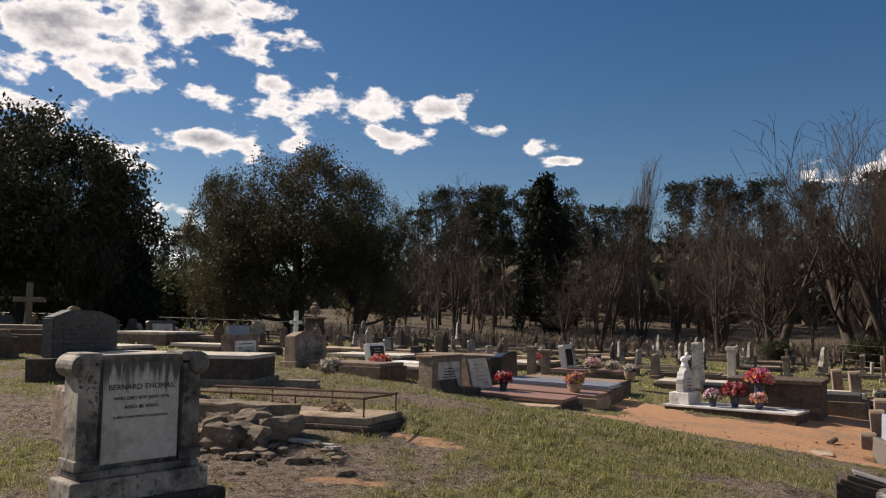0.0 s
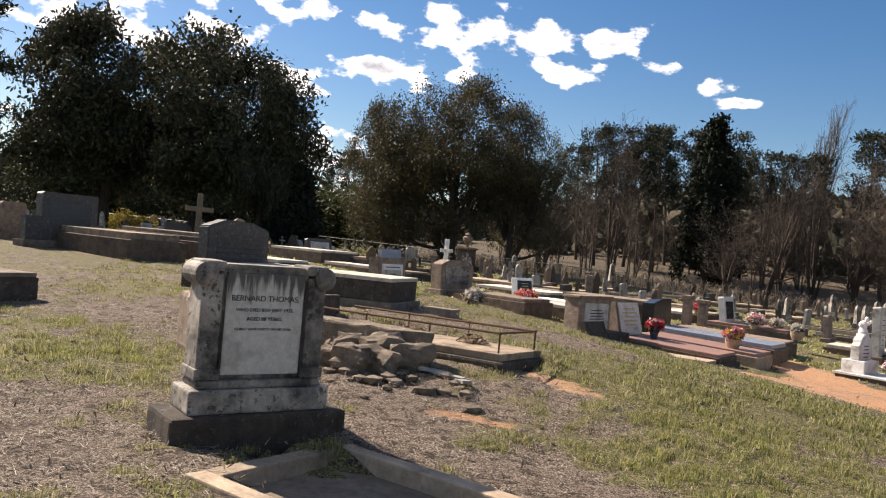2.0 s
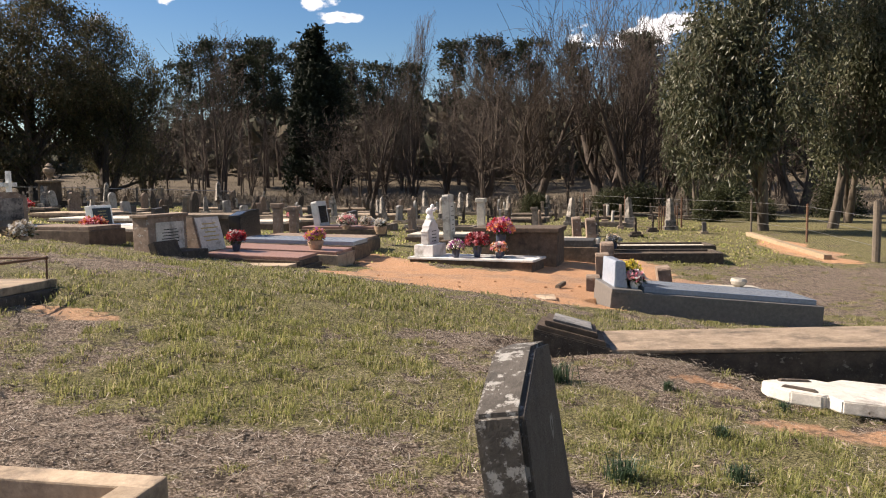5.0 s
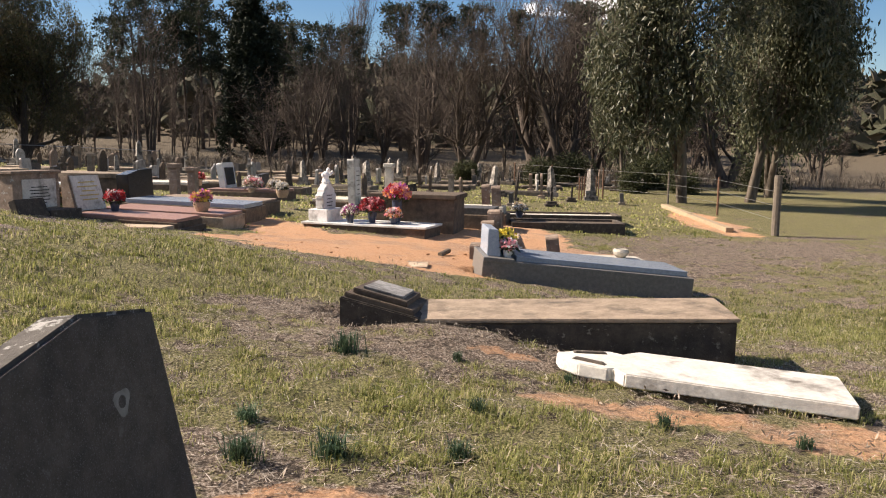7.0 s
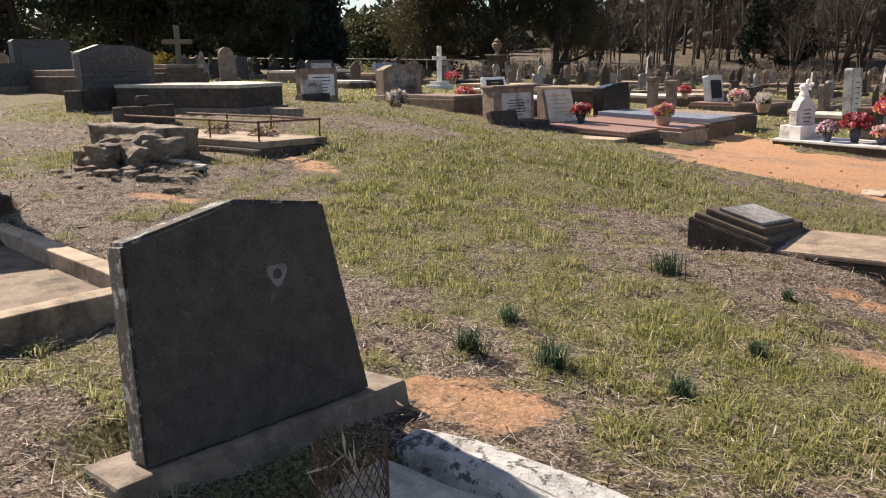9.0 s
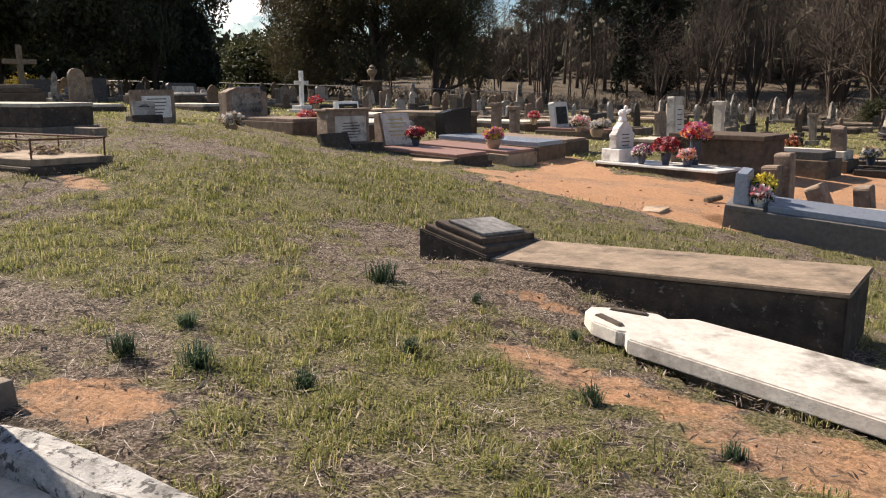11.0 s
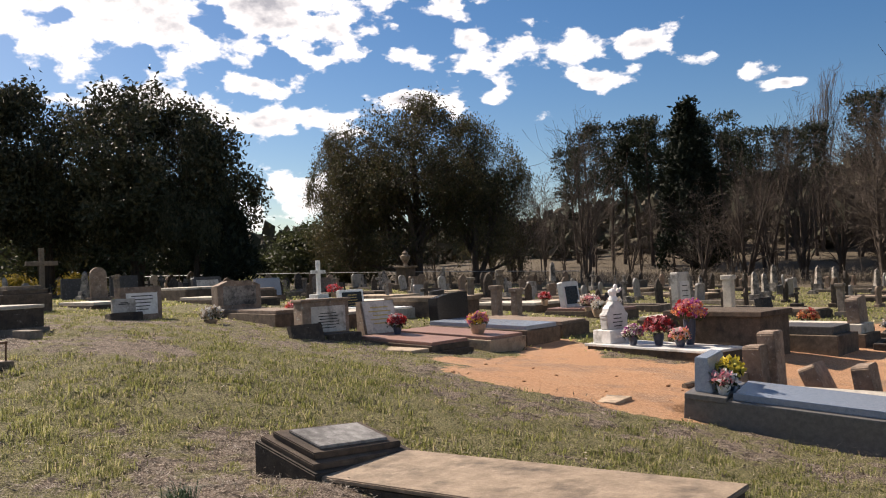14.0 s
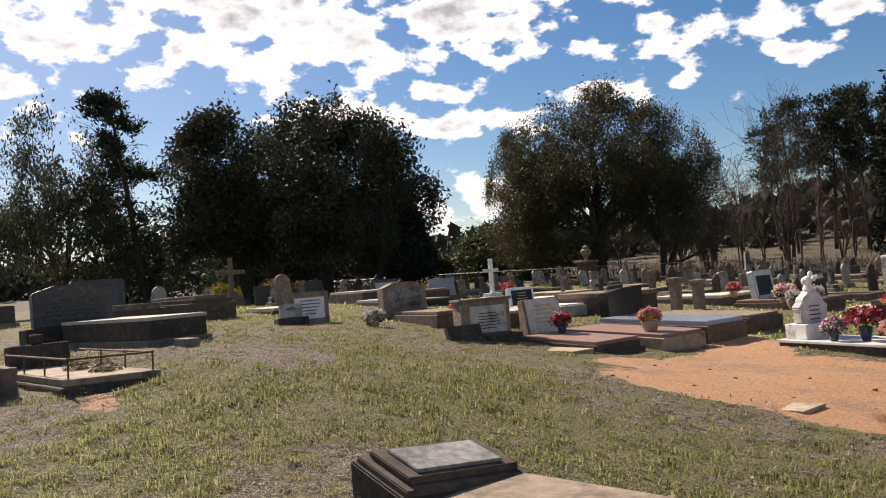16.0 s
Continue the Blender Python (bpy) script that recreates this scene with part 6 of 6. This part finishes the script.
# ---- fences ----
def fences():
    ob = thing("wire_fence", pose(0, 0, 0), "wire fence on grey timber and iron posts", "fence")
    line = [(18.75, 19.3), (20.9, 24.6), (21.6, 28.6), (20.7, 32.2), (21.6, 39.0), (22.6, 46.0)]
    for i, (x, y) in enumerate(line):
        h, r = (1.72, 0.11) if i == 0 else (1.35, 0.04)
        part("post", rod((x, y, gz(x, y) - 0.3), (x, y, gz(x, y) + h), r, 10), TIMBER if i in (0, 2) else IRON, ob)
    for k in range(9):
        x, y = 18.7 + 0.2 * k, 30.7 + k * 0.15
        part("picket", rod((x, y, gz(x, y) - 0.2), (x, y, gz(x, y) + 1.0), 0.03, 6), IRON, ob)
    for h in (0.45, 0.85, 1.25):
        for (x0, y0), (x1, y1) in zip(line, line[1:]):
            part("wire", rod((x0, y0, gz(x0, y0) + h), (x1, y1, gz(x1, y1) + h), 0.006, 3), WIRE, ob)
    w = thing("wire_fence", pose(0, 0, 0), "low wire fence with thin posts beyond the graves", "fence")
    far = [(-40 + 6 * k, 55.0 - 0.02 * k) for k in range(8)]
    for x, y in far:
        part("post", rod((x, y, gz(x, y) - 0.2), (x, y, gz(x, y) + 1.1), 0.05, 6), TIMBER, w)
    for (x0, y0), (x1, y1) in zip(far, far[1:]):
        part("wire", rod((x0, y0, gz(x0, y0) + 1.0), (x1, y1, gz(x1, y1) + 1.0), 0.02, 4), WIRE, w)


fences()


# ---- grass ----
def blades(name, spots, per, height, spread, seed, material, label, lean=0.45, width=0.007, fan=False, flat=False):
    """Tufts of upright blades, each a bent strip of two faces; with fan they lean out from the tuft's middle."""
    g = np.random.default_rng(seed)
    base = np.repeat(np.array([s[:3] for s in spots]), per, 0)
    size = np.repeat(np.array([s[3] for s in spots]), per)[:, None]
    n = len(base)
    shift = g.normal(0, spread, (n, 2)) * size
    base[:, :2] += shift
    a = np.arctan2(shift[:, 1], shift[:, 0]) + g.normal(0, 0.9, n) if fan else g.uniform(0, 2 * np.pi, n)
    out = np.stack([np.cos(a), np.sin(a), np.zeros(n)], 1) * (g.uniform(0.1, 1, n) * lean)[:, None]
    h = height * size * g.uniform(0.3, 1.35, (n, 1))
    if fan:
        h *= 0.35 + 0.85 * np.exp(-(shift ** 2).sum(1, keepdims=True) / (2.4 * (spread * size) ** 2))
    side = np.stack([-np.sin(a), np.cos(a), np.zeros(n)], 1) * width * np.sqrt(size)
    up = np.array([0, 0, 1.0])
    mid, tip = base + (up * 0.6 + out * 0.4) * h, base + (up * (1 - 0.35 * lean) + out) * h
    low = base - up * 0.02
    if flat:
        lift = up * g.uniform(0.004, 0.028, (n, 1))
        v = np.stack([base + lift - side, base + lift + side, base + lift + out * h + up * h * g.uniform(-0.15, 0.3, (n, 1))], 1).reshape(-1, 3)
        f = [(3 * i, 3 * i + 1, 3 * i + 2) for i in range(n)]
    else:
        v = np.stack([low - side, low + side, mid + side * 0.8, mid - side * 0.8, tip], 1).reshape(-1, 3)
        f = [q for i in range(n) for q in ((5 * i, 5 * i + 1, 5 * i + 2, 5 * i + 3), (5 * i + 3, 5 * i + 2, 5 * i + 4))]
    me = bpy.data.meshes.new(name)
    me.from_pydata(v.tolist(), [], f)
    me.materials.append(material)
    return tagged(new(name, me), label, "grass", kind="stuff")


TUFTS = [(3.75, 7.05, 1.0), (2.88, 5.6, 0.6), (2.8, 5.05, 0.8), (3.25, 5.02, 0.8), (3.9, 4.92, 0.55), (4.55, 6.7, 0.4), (4.3, 5.65, 0.5), (5.38, 5.2, 0.6), (5.26, 6.25, 0.4), (6.0, 4.7, 0.5)]


def lawn():
    g = random.Random(3)
    tufts, thin, dead = {}, [], []

    def free(x, y):
        return not any(inside(x, y, *p) < 1.02 for p in PLOTS)

    def spot(far):
        y = (2.0 + 7.0 * g.random() ** 0.9) if not far else (9.0 + 12.0 * g.random() ** 1.2)
        return g.uniform(-4.5 - 0.35 * y, (9.0 if y < 9 else 14.0) + 0.25 * y), y
    # clumps: blades that lean out from the middle of each
    for far, count in ((False, 3000), (True, 3900)):
        tufts[far] = []
        while len(tufts[far]) < count:
            x, y = spot(far)
            c, d = cover(x, y)
            k = c + 0.34 * n2(x, y, 3.2, 1)
            if d < 0.22 and g.random() < smooth(0.3, 0.78, k) and free(x, y):
                tufts[far].append((x, y, gz(x, y) - 0.004, g.choice((0.55, 0.8, 1.0, 1.3, 1.7)) * (0.65 + 0.5 * c), c + g.gauss(0, 0.22)))
    while len(thin) < 2500:
        x, y = spot(len(thin) % 2)
        c, d = cover(x, y)
        if d < 0.3 and g.random() < smooth(0.1, 0.6, c) and free(x, y):
            thin.append((x, y, gz(x, y), g.uniform(0.4, 1.0)))
    while len(dead) < 9000:
        x, y = spot(len(dead) % 3 == 0)
        c, d = cover(x, y)
        if d < 0.45 and g.random() < 1.15 - c and free(x, y):
            dead.append((x, y, gz(x, y), g.uniform(0.5, 1.4)))
    for far, ma, lab in ((False, GRASS, "clumps of yellowing grass"), (False, GREEN_GRASS, "clumps of fresh green grass"), (True, GRASS, "yellowing grass clumps on the bank"), (True, GREEN_GRASS, "green grass clumps on the bank")):
        some = [t[:4] for t in tufts[far] if (t[4] > 0.47) == (ma is GREEN_GRASS)]
        if far:
            blades("grass", some, 34, 0.046, 0.064, 11 + (ma is GRASS), ma, lab, 1.35, 0.0046, True)
        else:
            blades("grass", some, 76, 0.05, 0.044, 1 + (ma is GRASS), ma, lab, 1.3, 0.0024, True)
    blades("grass", thin, 6, 0.05, 0.09, 4, GRASS, "thin short grass between the clumps", 1.6, 0.003)
    blades("dead_grass", dead, 16, 0.055, 0.11, 2, STRAW, "flattened dead straw-coloured grass", 2.6, 0.0022, False, True)
    meadow = []
    while len(meadow) < 4200:
        y = g.uniform(19, 52)
        x = g.uniform(-10 - 0.5 * y, 10 + 0.4 * y)
        c, d = cover(x, y)
        if d < 0.25 and g.random() < c:
            meadow.append((x, y, gz(x, y), g.uniform(0.6, 1.4)))
    blades("grass", meadow, 13, 0.07, 0.26, 21, GREEN_GRASS, "green grass between the farther graves", 1.4, 0.022, True)
    for i, (x, y, s) in enumerate(TUFTS):
        ob = blades("grass_tuft", [(x, y, gz(x, y) + 0.01, s)], 130, 0.19, 0.045, 40 + i, TUFT, "dark green spiky tuft of bulb leaves in dry grass", 1.1, 0.004)
        tagged(ob, "", "plant", "spiky tufts", "thing")
        ob["kind"] = ""
    spots = []
    while len(spots) < 5200:
        x, y = g.uniform(-5, 9), 2.5 + 11 * g.random() ** 1.4
        if cover(x, y)[1] < 0.7 and not any(inside(x, y, *p) < 1.0 for p in PLOTS):
            spots.append(Vector((x, y, gz(x, y) + 0.015)))
    me = leaf_mesh("leaf_litter", spots, 2, 0.05, 0.04, 0.0, 6, 4.5)
    me.materials.append(LITTER)
    tagged(new("leaf_litter", me), "fallen pale gum leaves and twigs on the ground", "leaves", kind="stuff")

    brush = []
    while len(brush) < 1100:
        x, y = (g.uniform(-16, 60), g.uniform(60, 80)) if g.random() < 0.6 else (g.uniform(21, 62), g.uniform(43, 68))
        if y > 61 - 0.4 * max(0.0, x - 8) and n2(x, y, 0.12, 8) > -0.25:
            brush.append((x, y, gz(x, y), g.uniform(0.35, 1.2)))
    tagged(blades("undergrowth", brush, 20, 1.3, 0.8, 14, BRUSH, "leafless grey-brown tangled brush under the trees", 1.9, 0.012), "", "brush", kind="stuff")


lawn()
